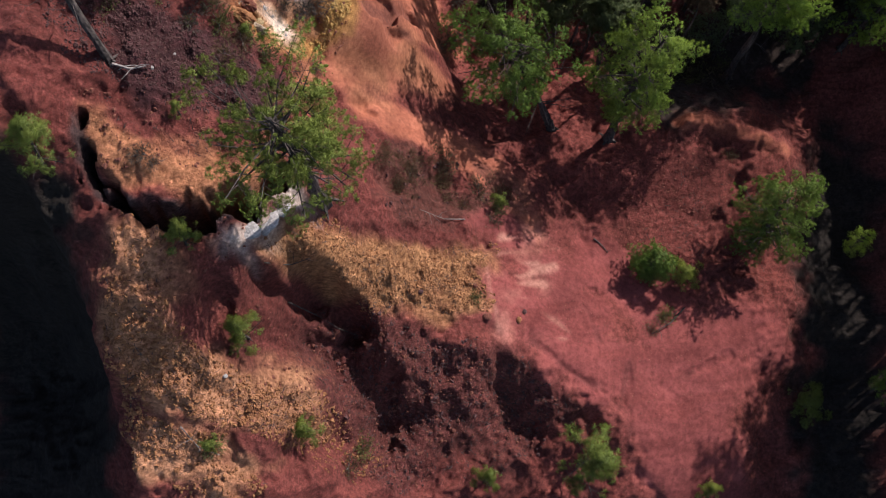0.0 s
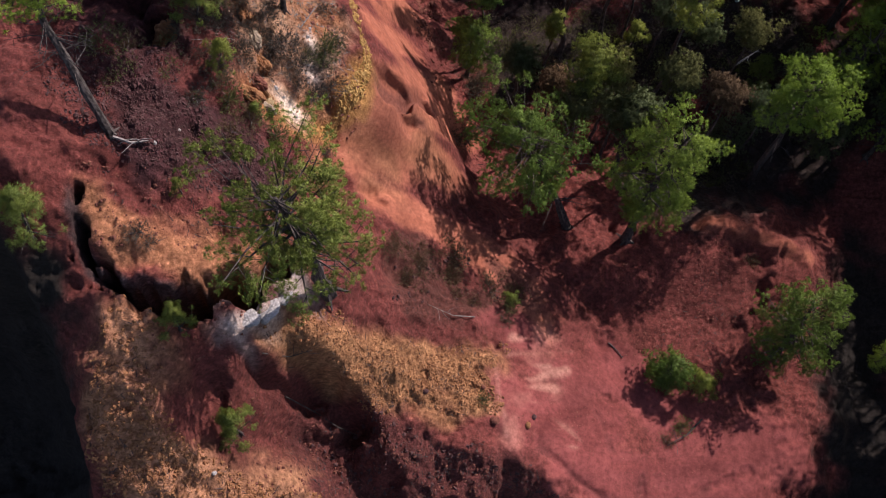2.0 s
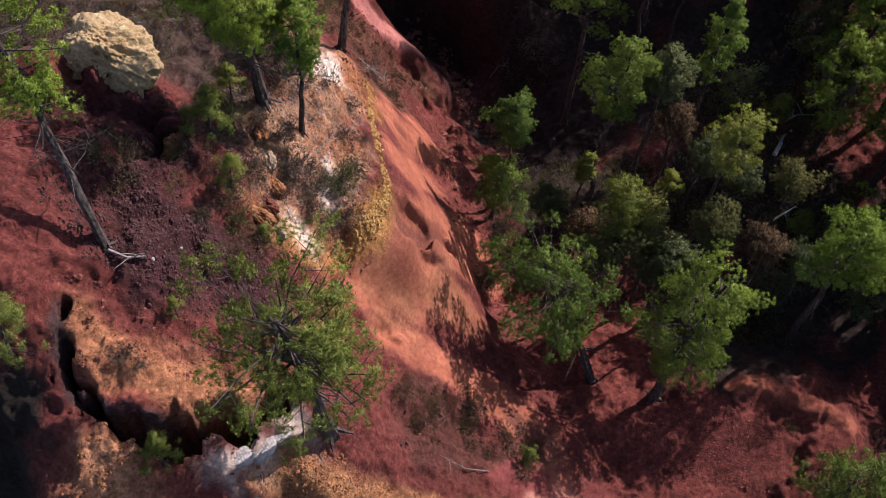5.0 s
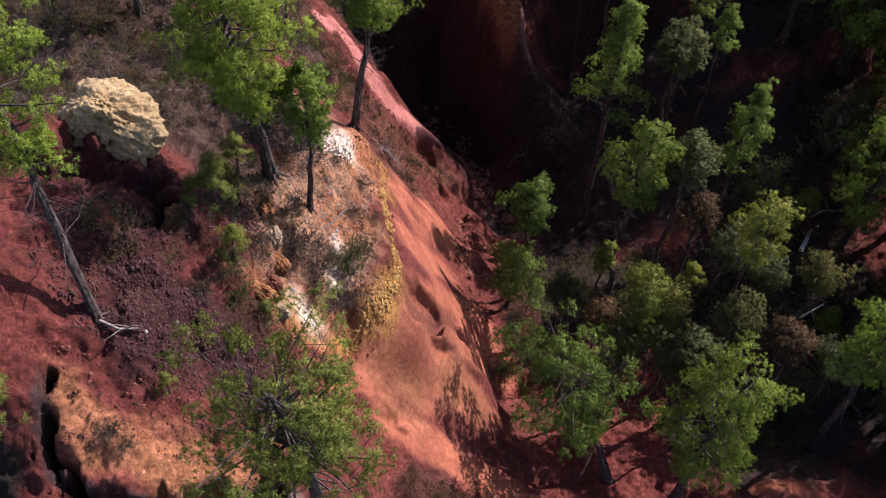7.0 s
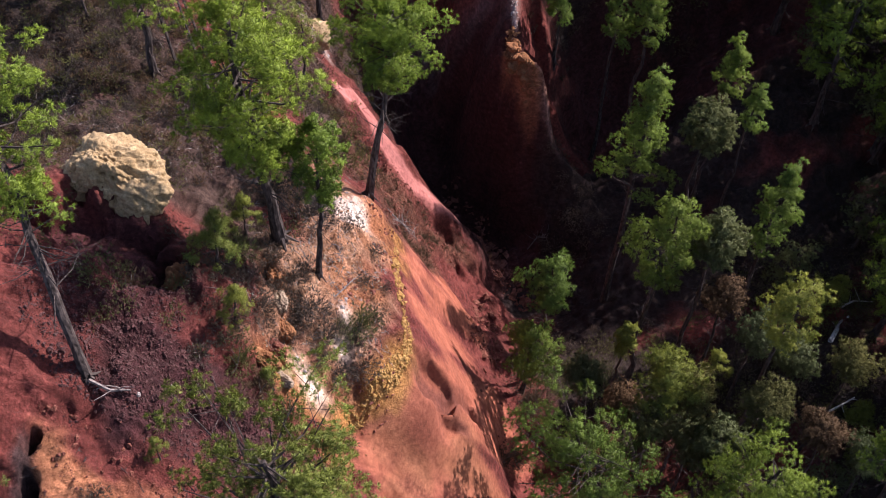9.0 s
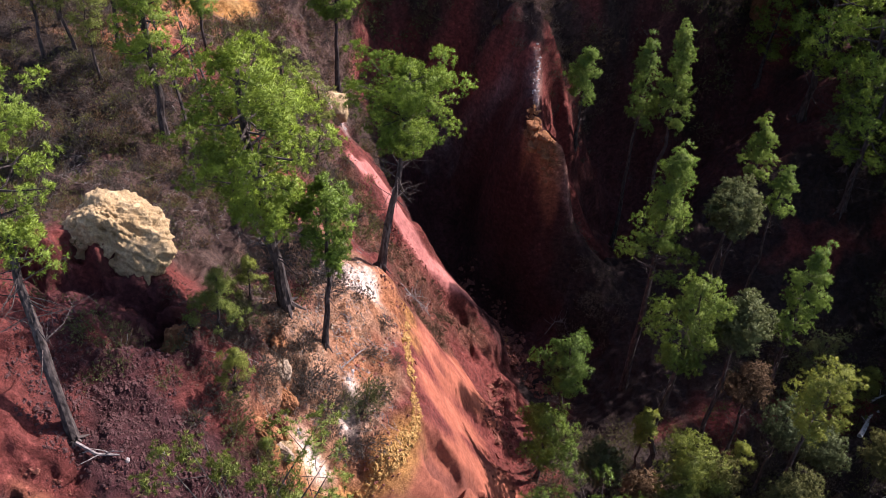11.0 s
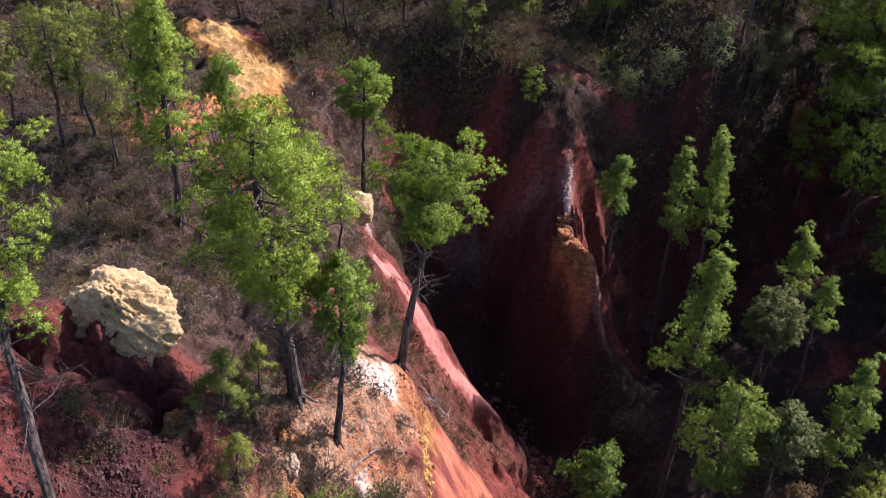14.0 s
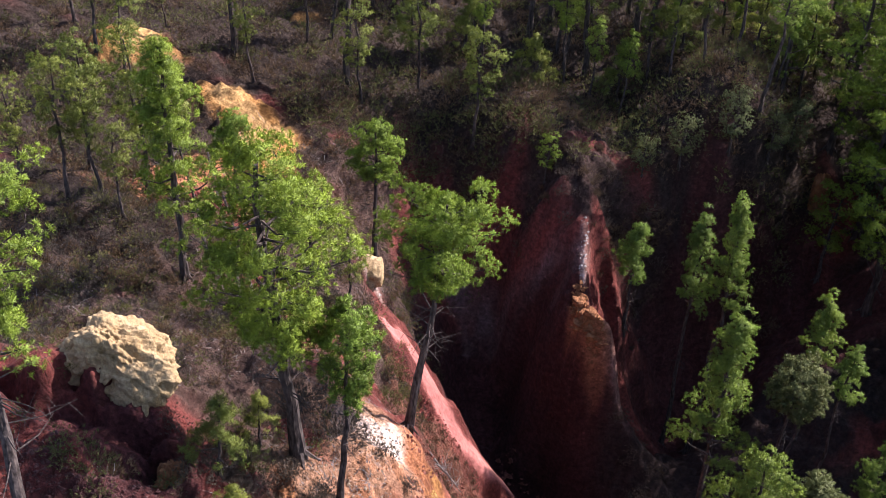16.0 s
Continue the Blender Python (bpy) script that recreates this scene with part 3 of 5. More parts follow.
def boulder(seed, size, rough=0.22, cuts=4, dome=0.0):
    """A weathered block: a ball squared off, cracked and pitted; dome narrows it towards the top."""
    bm = bmesh.new()
    bmesh.ops.create_icosphere(bm, subdivisions=cuts, radius=1)
    off = Vector((seed * 7.3, seed * 3.1, seed * 1.7))
    for v in bm.verts:
        p = v.co.copy()
        big = noise.noise(p * 1.2 + off)
        ridge = 1 - 2 * abs(noise.noise(p * 2.6 + off * 2))
        pits = max(0.0, noise.noise(p * 4.5 + off * 3) - 0.18)
        fine = noise.noise(p * 9 + off) + 0.5 * noise.noise(p * 19 + off)
        box = max(abs(p.x), abs(p.y), abs(p.z))
        k = 0.72 + 0.24 / max(box, 0.57) + rough * (1.0 * big + 0.22 * ridge - 0.9 * pits + 0.24 * fine)
        narrow = 1 - dome * max(p.z, -0.3)
        v.co = Vector((p.x * size[0] * narrow, p.y * size[1] * narrow, p.z * size[2])) * k
    return bm


def stones(rng, xs, ys, sizes, sink=0.3):
    """Many rough eight-sided stones lying on the ground."""
    z = ground_height(xs, ys)
    base = np.array([(1, 0, 0), (-1, 0, 0), (0, 1, 0), (0, -1, 0), (0, 0, 1), (0, 0, -1)], float)
    tri = np.array([(0, 2, 4), (2, 1, 4), (1, 3, 4), (3, 0, 4), (2, 0, 5), (1, 2, 5), (3, 1, 5), (0, 3, 5)])
    n = len(xs)
    v = base[None] * rng.uniform(0.6, 1.25, (n, 6, 1)) * (rng.uniform(0.6, 1.3, (n, 1, 3)) * sizes[:, None, None]) * (1, 1, 0.7)
    a = rng.uniform(0, 6.28, n)
    c, s = np.cos(a)[:, None], np.sin(a)[:, None]
    v = np.stack([v[..., 0] * c - v[..., 1] * s, v[..., 0] * s + v[..., 1] * c, v[..., 2]], -1) + rng.randn(n, 6, 3) * sizes[:, None, None] * 0.12
    v += np.stack([xs, ys, z + sizes * sink], -1)[:, None]
    b = Build()
    b.add(v.reshape(-1, 3), (tri[None] + 6 * np.arange(n)[:, None, None]).reshape(-1, 3).tolist())
    return b


# ---- ground ----
PINK = [(2.0, 9.4, 4.6, 7.7, 1.0), (2.6, 6.4, 5.4, 6.4, 1.3), (4.6, 5.0, 8.5, 4.4, 1.4), (7.6, 3.2, 11.6, 5.6, 1.6), (8.4, 3.0, 9.6, 0.0, 1.9), (5.6, 8.2, 7.8, 6.8, 1.2)]
PALE = [(1.8, 8.4, 2.8, 8.2, 0.2), (2.3, 6.9, 3.6, 7.3, 0.12), (2.1, 5.6, 2.3, 6.8, 0.22), (3.0, 9.4, 3.7, 9.1, 0.1), (2.0, 7.7, 3.3, 7.8, 0.1)]
STRIP = [(-6.58, 26.24, -6.3, 27.2, 0.25), (-6.3, 27.2, -5.78, 27.0, 0.35), (-5.78, 27.0, -4.92, 26.0, 0.42), (-4.92, 26.0, -4.22, 25.7, 0.42), (-4.22, 25.7, -3.46, 26.0, 0.38), (-3.46, 26.0, -2.6, 26.3, 0.3)]
SALMON = [(-3.3, 20.6, -2.2, 21.8, 0.4), (-2.7, 19.5, -1.7, 21.2, 0.7), (-2.5, 17.6, -1.6, 19.4, 0.6), (-2.3, 15.4, -0.6, 18.2, 0.6), (-2.7, 14.2, 0.2, 17.0, 0.8),
          (-2.8, 13.4, -0.2, 14.6, 0.8), (-2.4, 12.4, 1.0, 11.8, 0.6), (0.6, 11.7, 2.2, 10.9, 0.6), (1.9, 11.2, 3.2, 9.6, 0.5), (9.2, 13.6, 12.9, 12.8, 0.3)]
OCHRE = [(-4.6, 6.9, -3.0, 7.4, 0.5), (-3.0, 7.2, 0.6, 7.4, 0.85), (-1.6, 6.4, 1.0, 6.5, 0.4), (0.4, 7.7, 1.2, 8.0, 0.5)]
YELLOW = [(-3.9, 21.0, -3.42, 18.1, 0.06), (-3.42, 18.1, -2.98, 16.8, 0.1), (-2.98, 16.8, -2.68, 15.75, 0.12), (-2.68, 15.75, -3.03, 14.8, 0.16), (-3.03, 14.8, -3.8, 13.75, 0.14),
          (-4.9, 13.9, -5.3, 13.4, 0.35), (-14.3, 33.4, -12.6, 32.6, 0.9), (-12.6, 32.0, -11.8, 30.4, 1.0), (-12.9, 29.6, -11.2, 30.4, 0.4), (-18.4, 33.9, -17.4, 34.6, 0.8), (-13.7, 40.3, -13.2, 40.4, 0.35)]
WHITE = [(-5.6, 18.75, -5.0, 19.1, 0.42), (-4.35, 15.85, -4.3, 15.6, 0.16), (-4.4, 15.0, -4.3, 14.8, 0.2), (-4.9, 13.9, -4.7, 13.7, 0.22), (-5.5, 7.0, -4.2, 8.15, 0.3), (-7.8, 28.4, -7.7, 28.0, 0.2)]
ORANGE = [(-4.4, 19.8, -3.8, 18.2, 0.3), (-8.9, 9.3, -8.4, 8.4, 0.3), (-8.0, 8.25, -6.2, 8.4, 0.5), (-6.4, 7.7, -4.9, 8.8, 0.4), (-4.0, 12.9, -5.0, 13.4, 0.35), (-12.6, 28.6, -13.8, 26.2, 0.8)]
GRAVEL = [(-8.6, 12.2, -6.0, 11.8, 0.9), (-7.6, 11.0, -5.2, 11.2, 0.8), (-9.2, 12.4, -8.0, 13.2, 0.8)]
TAN = [(-7.9, 1.4, -6.0, 0.8, 0.7), (-8.3, 6.4, -8.2, 3.6, 0.75), (-7.6, 3.2, -4.4, 2.9, 0.75), (-8.0, 4.0, -6.0, 3.0, 0.7)]
BEIGE = [(-4.0, 18.6, -3.7, 15.4, 0.45), (-4.8, 17.8, -4.5, 15.0, 0.95), (-5.7, 16.8, -5.5, 14.4, 0.7), (-5.2, 19.6, -4.6, 18.0, 0.7), (-6.6, 18.6, -5.4, 19.6, 0.6)]
EMBER = [(-4.9, 17.4, -4.7, 16.9, 0.25), (-4.4, 18.4, -4.1, 18.0, 0.2), (-4.3, 19.6, -3.8, 19.7, 0.3), (-4.0, 17.5, -3.7, 16.7, 0.2), (-4.5, 16.3, -4.0, 16.2, 0.2), (-4.2, 14.0, -3.9, 14.6, 0.25), (-5.6, 14.8, -5.5, 13.8, 0.2), (-3.9, 19.6, -3.7, 19.0, 0.2)]
RILLS = [(2.2, 8.9, 3.9, 9.1, 0.03), (2.0, 7.95, 3.4, 8.1, 0.03), (1.9, 7.2, 3.6, 7.35, 0.03), (2.1, 6.9, 3.2, 6.75, 0.03), (2.2, 6.2, 3.8, 6.0, 0.03), (2.3, 5.6, 4.4, 5.5, 0.03), (2.0, 8.24, 3.03, 8.51, 0.05), (3.03, 8.51, 4.32, 8.84, 0.04), (2.28, 7.66, 2.78, 7.54, 0.05), (2.78, 7.54, 4.05, 8.13, 0.03), (1.95, 6.62, 3.56, 6.33, 0.06), (3.56, 6.33, 4.56, 5.71, 0.05), (2.04, 6.05, 2.93, 5.77, 0.08), (1.59, 7.74, 2.04, 5.51, 0.12)]
GLOW = [(-2.84, 13.82, -1.84, 13.78, 0.45), (-1.84, 13.78, -0.62, 14.35, 0.4), (-1.84, 13.78, -2.11, 12.87, 0.35)]
BRUSH = [(-1.58, 10.3, -0.22, 10.82, 0.5), (1.61, 11.24, 2.57, 10.26, 0.5), (0.36, 10.06, -0.96, 11.09, 0.4)]
RUST = [(-4.5, 22.0, -3.7, 19.8, 0.45), (-6.4, 25.0, -5.2, 24.4, 0.7), (-5.2, 24.4, -3.6, 24.4, 0.7), (-3.6, 24.4, -2.7, 24.8, 0.6), (-5.0, 23.4, -3.4, 22.6, 0.8), (-4.3, 21.6, -3.9, 20.4, 0.5)]
FLANK = [(-1.6, 4.9, 2.4, 3.9, 0.9), (-0.6, 3.2, 2.0, 2.4, 1.3), (-3.4, 4.8, -1.4, 1.6, 0.9), (3.2, 3.6, 4.8, 2.9, 0.5)]
BROWN = [(-1.6, 10.3, 0.2, 11.0, 0.5), (-1.2, 9.4, 1.8, 10.2, 0.5)]
LITTER = [(-12.5, 23.5, -7.6, 18.6, 1.9), (-14.5, 20.0, -10.5, 18.0, 1.9), (-12.0, 31.0, -7.0, 24.0, 1.7), (-9.6, 32.6, -7.6, 30.0, 1.3), (-6.9, 17.6, -6.4, 15.6, 0.5)]
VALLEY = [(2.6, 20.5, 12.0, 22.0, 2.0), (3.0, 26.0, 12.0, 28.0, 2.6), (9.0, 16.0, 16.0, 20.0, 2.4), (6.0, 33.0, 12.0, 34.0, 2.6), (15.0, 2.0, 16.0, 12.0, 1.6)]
HEATH = [(-11.2, 34.2, -9.4, 35.0, 1.3), (-22.0, 34.8, -19.0, 34.6, 1.6), (-14.0, 35.4, -12.4, 35.0, 0.9), (-30.0, 40.0, 1.5, 41.0, 5.6), (7.0, 46.0, 18.0, 44.0, 4.5), (11.0, 38.0, 18.0, 36.0, 3.0), (-24.0, 30.0, -15.0, 30.0, 5.0), (2.5, 39.2, 3.4, 44.0, 2.2), (-16.0, 26.0, -14.0, 22.0, 3.0)]
CLAYBAND = [(-6.2, 33.6, -1.8, 31.9, 0.35)]
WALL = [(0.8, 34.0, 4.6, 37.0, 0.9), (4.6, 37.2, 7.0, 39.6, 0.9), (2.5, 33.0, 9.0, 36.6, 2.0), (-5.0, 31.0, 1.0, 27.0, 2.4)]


def soil_and_shade_colour(x, y):
    # soil tones of the ground; some zones also hold painted shade
    c = np.empty(x.shape + (3,))
    c[:] = (0.205, 0.060, 0.046)
    stony = np.full(x.shape, 0.8)

    def lay(lines, colour, soft=0.3, wobble=0.4, seed=61, strength=1.0, stone=None):
        k = ramp(-strokes(x, y, lines, wobble, seed), -soft, soft) * strength
        c[:] = c * (1 - k[..., None]) + np.array(colour) * k[..., None]
        if stone is not None:
            stony[:] = stony * (1 - k) + stone * k

    far = ramp(np.hypot(x + 2, y - 18), 27, 36)
    c[:] = c * (1 - far[..., None]) + np.array((0.045, 0.034, 0.025)) * far[..., None]
    # heath soil laid darker, for the shade of pines as well as dark shrubs
    lay(HEATH, (0.048, 0.036, 0.027), 0.8, 0.9, 62)
    # valley floor: the shade lying on it is put into this dark tone
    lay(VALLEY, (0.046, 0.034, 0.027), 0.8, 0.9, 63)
    # painted shade: near-black ground east of the apron and under the western cliff
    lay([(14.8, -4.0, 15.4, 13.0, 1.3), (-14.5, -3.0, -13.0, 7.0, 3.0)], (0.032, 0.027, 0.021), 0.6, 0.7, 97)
    # dark red walls, with the gully's shade mixed into their colour
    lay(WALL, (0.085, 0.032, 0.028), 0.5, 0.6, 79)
    # gully bottom blackened by colour where deep shade lies
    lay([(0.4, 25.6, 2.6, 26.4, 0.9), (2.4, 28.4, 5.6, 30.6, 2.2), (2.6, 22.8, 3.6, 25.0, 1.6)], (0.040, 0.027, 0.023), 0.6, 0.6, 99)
    lay(LITTER, (0.092, 0.066, 0.050), 0.6, 0.7, 64, 0.95)
    lay([(-3.4, 34.2, 0.6, 34.6, 0.8), (-1.9, 33.6, -1.6, 33.0, 0.4)], (0.075, 0.050, 0.040), 0.4, 0.5, 92, 1.0, 1.0)
    lay(GRAVEL, (0.085, 0.036, 0.037), 0.6, 0.5, 65, 0.95, 1.0)
    lay(RUST, (0.190, 0.092, 0.055), 0.5, 0.5, 78, 0.95, 1.0)
    lay(SALMON, (0.285, 0.100, 0.056), 0.3, 0.3, 66, 1.0, 0.12)
    lay(GLOW, (0.38, 0.185, 0.085), 0.7, 0.6, 93, 0.45, 0.3)
    lay(STRIP, (0.40, 0.162, 0.132), 0.12, 0.15, 91, 1.0, 0.2)
    lay(PINK, (0.162, 0.044, 0.037), 0.6, 0.5, 67, 1.0, 0.06)
    lay(RILLS, (0.44, 0.225, 0.16), 0.14, 0.16, 85, 0.7, 0.4)
    lay(PALE, (0.40, 0.185, 0.130), 0.6, 0.5, 68, 0.5)
    lay(FLANK, (0.190, 0.064, 0.052), 0.4, 0.4, 69, 0.9, 1.0)
    lay(BROWN + BRUSH, (0.150, 0.062, 0.044), 0.3, 0.4, 70, 0.8, 0.8)
    lay(ORANGE, (0.58, 0.27, 0.13), 0.4, 0.5, 71, 1.0, 0.9)
    lay(BEIGE, (0.60, 0.375, 0.215), 0.5, 0.6, 86, 0.95, 1.0)
    lay(EMBER + BREAK, (0.46, 0.20, 0.085), 0.5, 0.5, 87, 0.85, 1.0)
    lay(TAN, (0.62, 0.325, 0.165), 0.5, 0.5, 72, 0.9, 0.8)
    lay(OCHRE, (0.64, 0.345, 0.150), 0.35, 0.35, 73, 0.95, 1.0)
    lay(YELLOW, (0.62, 0.34, 0.10), 0.25, 0.35, 74, 0.9, 0.9)
    lay(BANK, (0.66, 0.45, 0.175), 0.5, 0.5, 95, 0.9, 0.8)
    lay(WHITE, (0.74, 0.68, 0.55), 0.35, 0.4, 75, 0.9, 0.45)
    lay(CLAYBAND, (0.24, 0.19, 0.18), 0.4, 0.4, 76, 0.7)
    lay(SCAR, (0.36, 0.22, 0.17), 0.10, 0.15, 77, 0.6)
    # dark lining of the slot stands in for the shade inside it
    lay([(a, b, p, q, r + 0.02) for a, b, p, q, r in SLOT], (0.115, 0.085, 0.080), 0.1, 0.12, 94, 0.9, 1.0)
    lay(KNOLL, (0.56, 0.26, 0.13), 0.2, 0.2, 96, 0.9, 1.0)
    # grooves of the cracks tinted dark, their inner shade as colour
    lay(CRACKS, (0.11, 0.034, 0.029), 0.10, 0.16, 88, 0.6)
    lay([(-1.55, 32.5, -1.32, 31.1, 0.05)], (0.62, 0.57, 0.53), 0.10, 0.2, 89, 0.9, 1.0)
    # brown stain of the scoop, with the shade of the dent painted in
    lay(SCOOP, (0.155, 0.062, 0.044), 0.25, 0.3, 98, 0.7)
    # purple soil, laid darker where shade fills the cut below the boulder
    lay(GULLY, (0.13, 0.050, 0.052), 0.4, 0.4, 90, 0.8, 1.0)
    streak = grain(x * 0.22 + 0.1 * y, y - 0.15 * x, 0.32, 82) + 0.6 * grain(x * 0.3, y - 0.2 * x, 0.13, 83)
    c[:] = c * (1 + (1 - stony)[..., None] * streak[..., None] * np.array((0.10, 0.13, 0.15)))
    patch = (1 + 0.20 * layers(x, y, 2.4, 3, 81))[..., None]
    return np.clip(c * patch * np.array((1.03, 0.95, 0.98)), 0.01, 0.9), stony


def spaced(stops):
    out = [np.arange(a, b, s) for a, b, s in stops]
    return np.concatenate(out)


def build_ground():
    xs = spaced([(-400, -60, 34), (-60, -22, 2.4), (-22, -15, 0.4), (-15, -10.5, 0.12), (-10.5, 12, 0.062), (12, 15, 0.12), (15, 22, 0.4), (22, 60, 2.4), (60, 420, 36)])
    ys = spaced([(-400, -40, 36), (-40, -4, 2.4), (-4, 0, 0.3), (0, 17, 0.064), (17, 36, 0.085), (36, 48, 0.25), (48, 90, 2.1), (90, 480, 39)])
    gx, gy = np.meshgrid(xs, ys)
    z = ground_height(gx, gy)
    colour, stony = soil_and_shade_colour(gx, gy)
    ny, nx = gx.shape
    idx = np.arange(nx * ny).reshape(ny, nx)
    quads = np.stack([idx[:-1, :-1], idx[:-1, 1:], idx[1:, 1:], idx[1:, :-1]], -1).reshape(-1, 4)
    me = bpy.data.meshes.new("ground")
    me.vertices.add(nx * ny)
    me.vertices.foreach_set("co", np.stack([gx, gy, z], -1).ravel())
    me.loops.add(quads.size)
    me.loops.foreach_set("vertex_index", quads.ravel())
    me.polygons.add(len(quads))
    me.polygons.foreach_set("loop_start", np.arange(0, quads.size, 4))
    me.update(calc_edges=True)
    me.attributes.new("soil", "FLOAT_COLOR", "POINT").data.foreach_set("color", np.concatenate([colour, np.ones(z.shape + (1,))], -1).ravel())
    me.attributes.new("stony", "FLOAT", "POINT").data.foreach_set("value", stony.ravel())
    me.shade_smooth()
    me.materials.append(SOIL)
    return tagged(new("ground", me), "eroded red, orange and yellow ochre earth with cliffs and gullies", "ground", kind="structure")


build_ground()

# ---- the pines that stand out ----
def pine_at(seed, centre, radius, half, shape, label, foot=None, thick=0.1, limbs=28, tufts=11, fan=36, clump_size=0.24, needles=None, dead=6, bend=0.015, name="pine_tree", category="tree", group="", blade=0.0155, needle=0.09):
    """A tree whose crown of that radius and half height has its middle at centre; foot: where its trunk meets the ground."""
    fx, fy = foot or centre[:2]
    base = ground_at(fx, fy)
    height = centre[2] + half - base
    start = max(0.06, (centre[2] - half - base) / height)
    off = 1 / ((centre[2] - base) / height) ** 1.2
    lean = ((centre[0] - fx) * off, (centre[1] - fy) * off)
    plant(name, pine_meshes(seed, height, radius, start, lean, bend, thick, limbs, tufts, fan, shape, clump_size, needle, blade, dead, needles), fx, fy, label, category, group)


pine_at(3, (-6.3, 16.5, 13.7), 1.65, 2.4, "round", "tall full-crowned green pine with a dark trunk", (-6.12, 16.9), 0.14, 54, 14, 26, 0.28, dead=10)
pine_at(7, (-5.06, 16.85, 11.3), 0.78, 1.15, "round", "slender pine with a small crown on a bare thin trunk", (-5.09, 16.38), 0.07, 20, 9, 38, 0.2, dead=14)
pine_at(11, (-4.1, 21.0, 11.0), 1.5, 1.25, "umbrella", "umbrella-crowned pine with a curved trunk on the spur", (-4.55, 20.3), 0.10, 42, 13, 26, 0.27, dead=14, bend=0.04)
pine_at(15, (-4.05, 8.55, 12.0), 2.3, 1.3, "umbrella", "open flat-topped pine with a thick forked trunk at the cliff edge", (-3.44, 8.5), 0.19, 48, 12, 26, 0.27, NEEDLES_OLIVE, 10, 0.03)
pine_at(19, (-10.4, 13.2, 16.1), 1.7, 1.9, "round", "leaning pine with a bare lower trunk and dead twigs", (-8.59, 10.88), 0.11, 40, 11, 26, 0.25, dead=18)
pine_at(23, (2.6, 14.55, 2.3), 2.1, 1.5, "umbrella", "broad pine leaning out over the red slope", (4.3, 13.5), 0.13, 56, 12, 26, 0.27, NEEDLES_DEEP)
pine_at(27, (6.8, 13.75, 2.6), 1.7, 2.5, "round", "dense bright green pine at the foot of the slope", (6.3, 13.1), 0.14, 50, 12, 26, 0.28, NEEDLES_YOUNG)
pine_at(31, (-10.8, 21.95, 12.3), 0.95, 2.4, "cone", "straight pine on the heath slope", None, 0.10, 32, 10, 26, 0.22)
pine_at(37, (11.75, 9.8, -0.7), 1.75, 1.9, "round", "dense dark green pine beside the red apron", (11.7, 9.4), 0.12, 44, 12, 26, 0.28, NEEDLES_DEEP)
# darker needles here imitate the shade this young pine stands in
pine_at(38, (7.61, 8.26, -1.7), 0.8, 0.8, "round", "bushy young pine on the red apron", None, 0.07, 22, 9, 26, 0.24, NEEDLES_DEEP, 4, name="young_pine", category="young pine")
pine_at(61, (0.88, 20.37, 2.6), 0.8, 1.0, "round", "slim green pine rising from the foot of the slope", None, 0.08, 20, 10, 26, 0.23, NEEDLES_DEEP)
pine_at(62, (0.51, 19.29, 0.5), 0.9, 1.3, "round", "bushy green pine at the foot of the slope", None, 0.08, 24, 9, 26, 0.24, NEEDLES_DEEP)
pine_at(63, (3.46, 19.8, 0.9), 0.42, 0.5, "round", "small yellow-green young pine in the valley", None, 0.05, 12, 8, 26, 0.17, NEEDLES_OLIVE, 2, category="young pine", name="young_pine")
pine_at(64, (4.03, 20.8, 4.7), 1.0, 2.1, "round", "full olive green pine in the valley", None, 0.10, 34, 10, 26, 0.25, NEEDLES_DEEP)
pine_at(65, (7.67, 24.0, 2.9), 0.8, 2.3, "cone", "slim pointed pine in the valley", None, 0.08, 26, 10, 26, 0.22, NEEDLES_YOUNG)
pine_at(66, (7.35, 18.6, 5.1), 0.9, 1.5, "round", "small-crowned olive pine in the valley", None, 0.09, 22, 9, 26, 0.24, NEEDLES_OLIVE)
pine_at(67, (4.5, 17.3, 3.0), 1.05, 0.9, "umbrella", "yellowish open pine above the scrub", None, 0.09, 24, 9, 26, 0.25, NEEDLES_OLIVE)
pine_at(68, (3.2, 25.0, 4.5), 1.1, 2.9, "cone", "tall green pine with a pointed crown in the gully", None, 0.12, 36, 11, 26, 0.27, NEEDLES_YOUNG)
pine_at(69, (0.24, 32.5, 3.0), 0.6, 1.25, "cone", "narrow young pine against the shaded wall", None, 0.07, 20, 8, 26, 0.19, NEEDLES_YOUNG)
pine_at(70, (3.2, 31.7, 4.2), 0.75, 2.2, "cone", "pointed pine in the gully beside its twin", None, 0.09, 26, 10, 26, 0.23, NEEDLES_YOUNG)
pine_at(71, (2.25, 32.0, 3.4), 0.65, 2.1, "cone", "pointed pine in the gully beside its twin", None, 0.08, 22, 9, 26, 0.22, NEEDLES_DEEP)
pine_at(72, (6.0, 28.8, 4.2), 0.45, 1.3, "cone", "small pointed pine standing in shade", None, 0.07, 16, 8, 26, 0.17, NEEDLES_YOUNG)
pine_at(73, (6.9, 27.7, 3.6), 0.38, 1.1, "cone", "small pointed pine standing in shade", None, 0.06, 14, 7, 26, 0.16, NEEDLES_YOUNG)
pine_at(74, (11.2, 16.1, 3.5), 1.6, 1.6, "round", "broad green pine on the valley floor", None, 0.13, 40, 12, 26, 0.27)
pine_at(75, (-11.2, 26.65, 9.2), 0.6, 0.75, "round", "small round pine before the yellow bank", None, 0.05, 16, 8, 26, 0.19)
pine_at(76, (-8.1, 30.2, 6.9), 0.9, 1.05, "round", "round-crowned pine on the heath slope", None, 0.08, 22, 10, 26, 0.22)
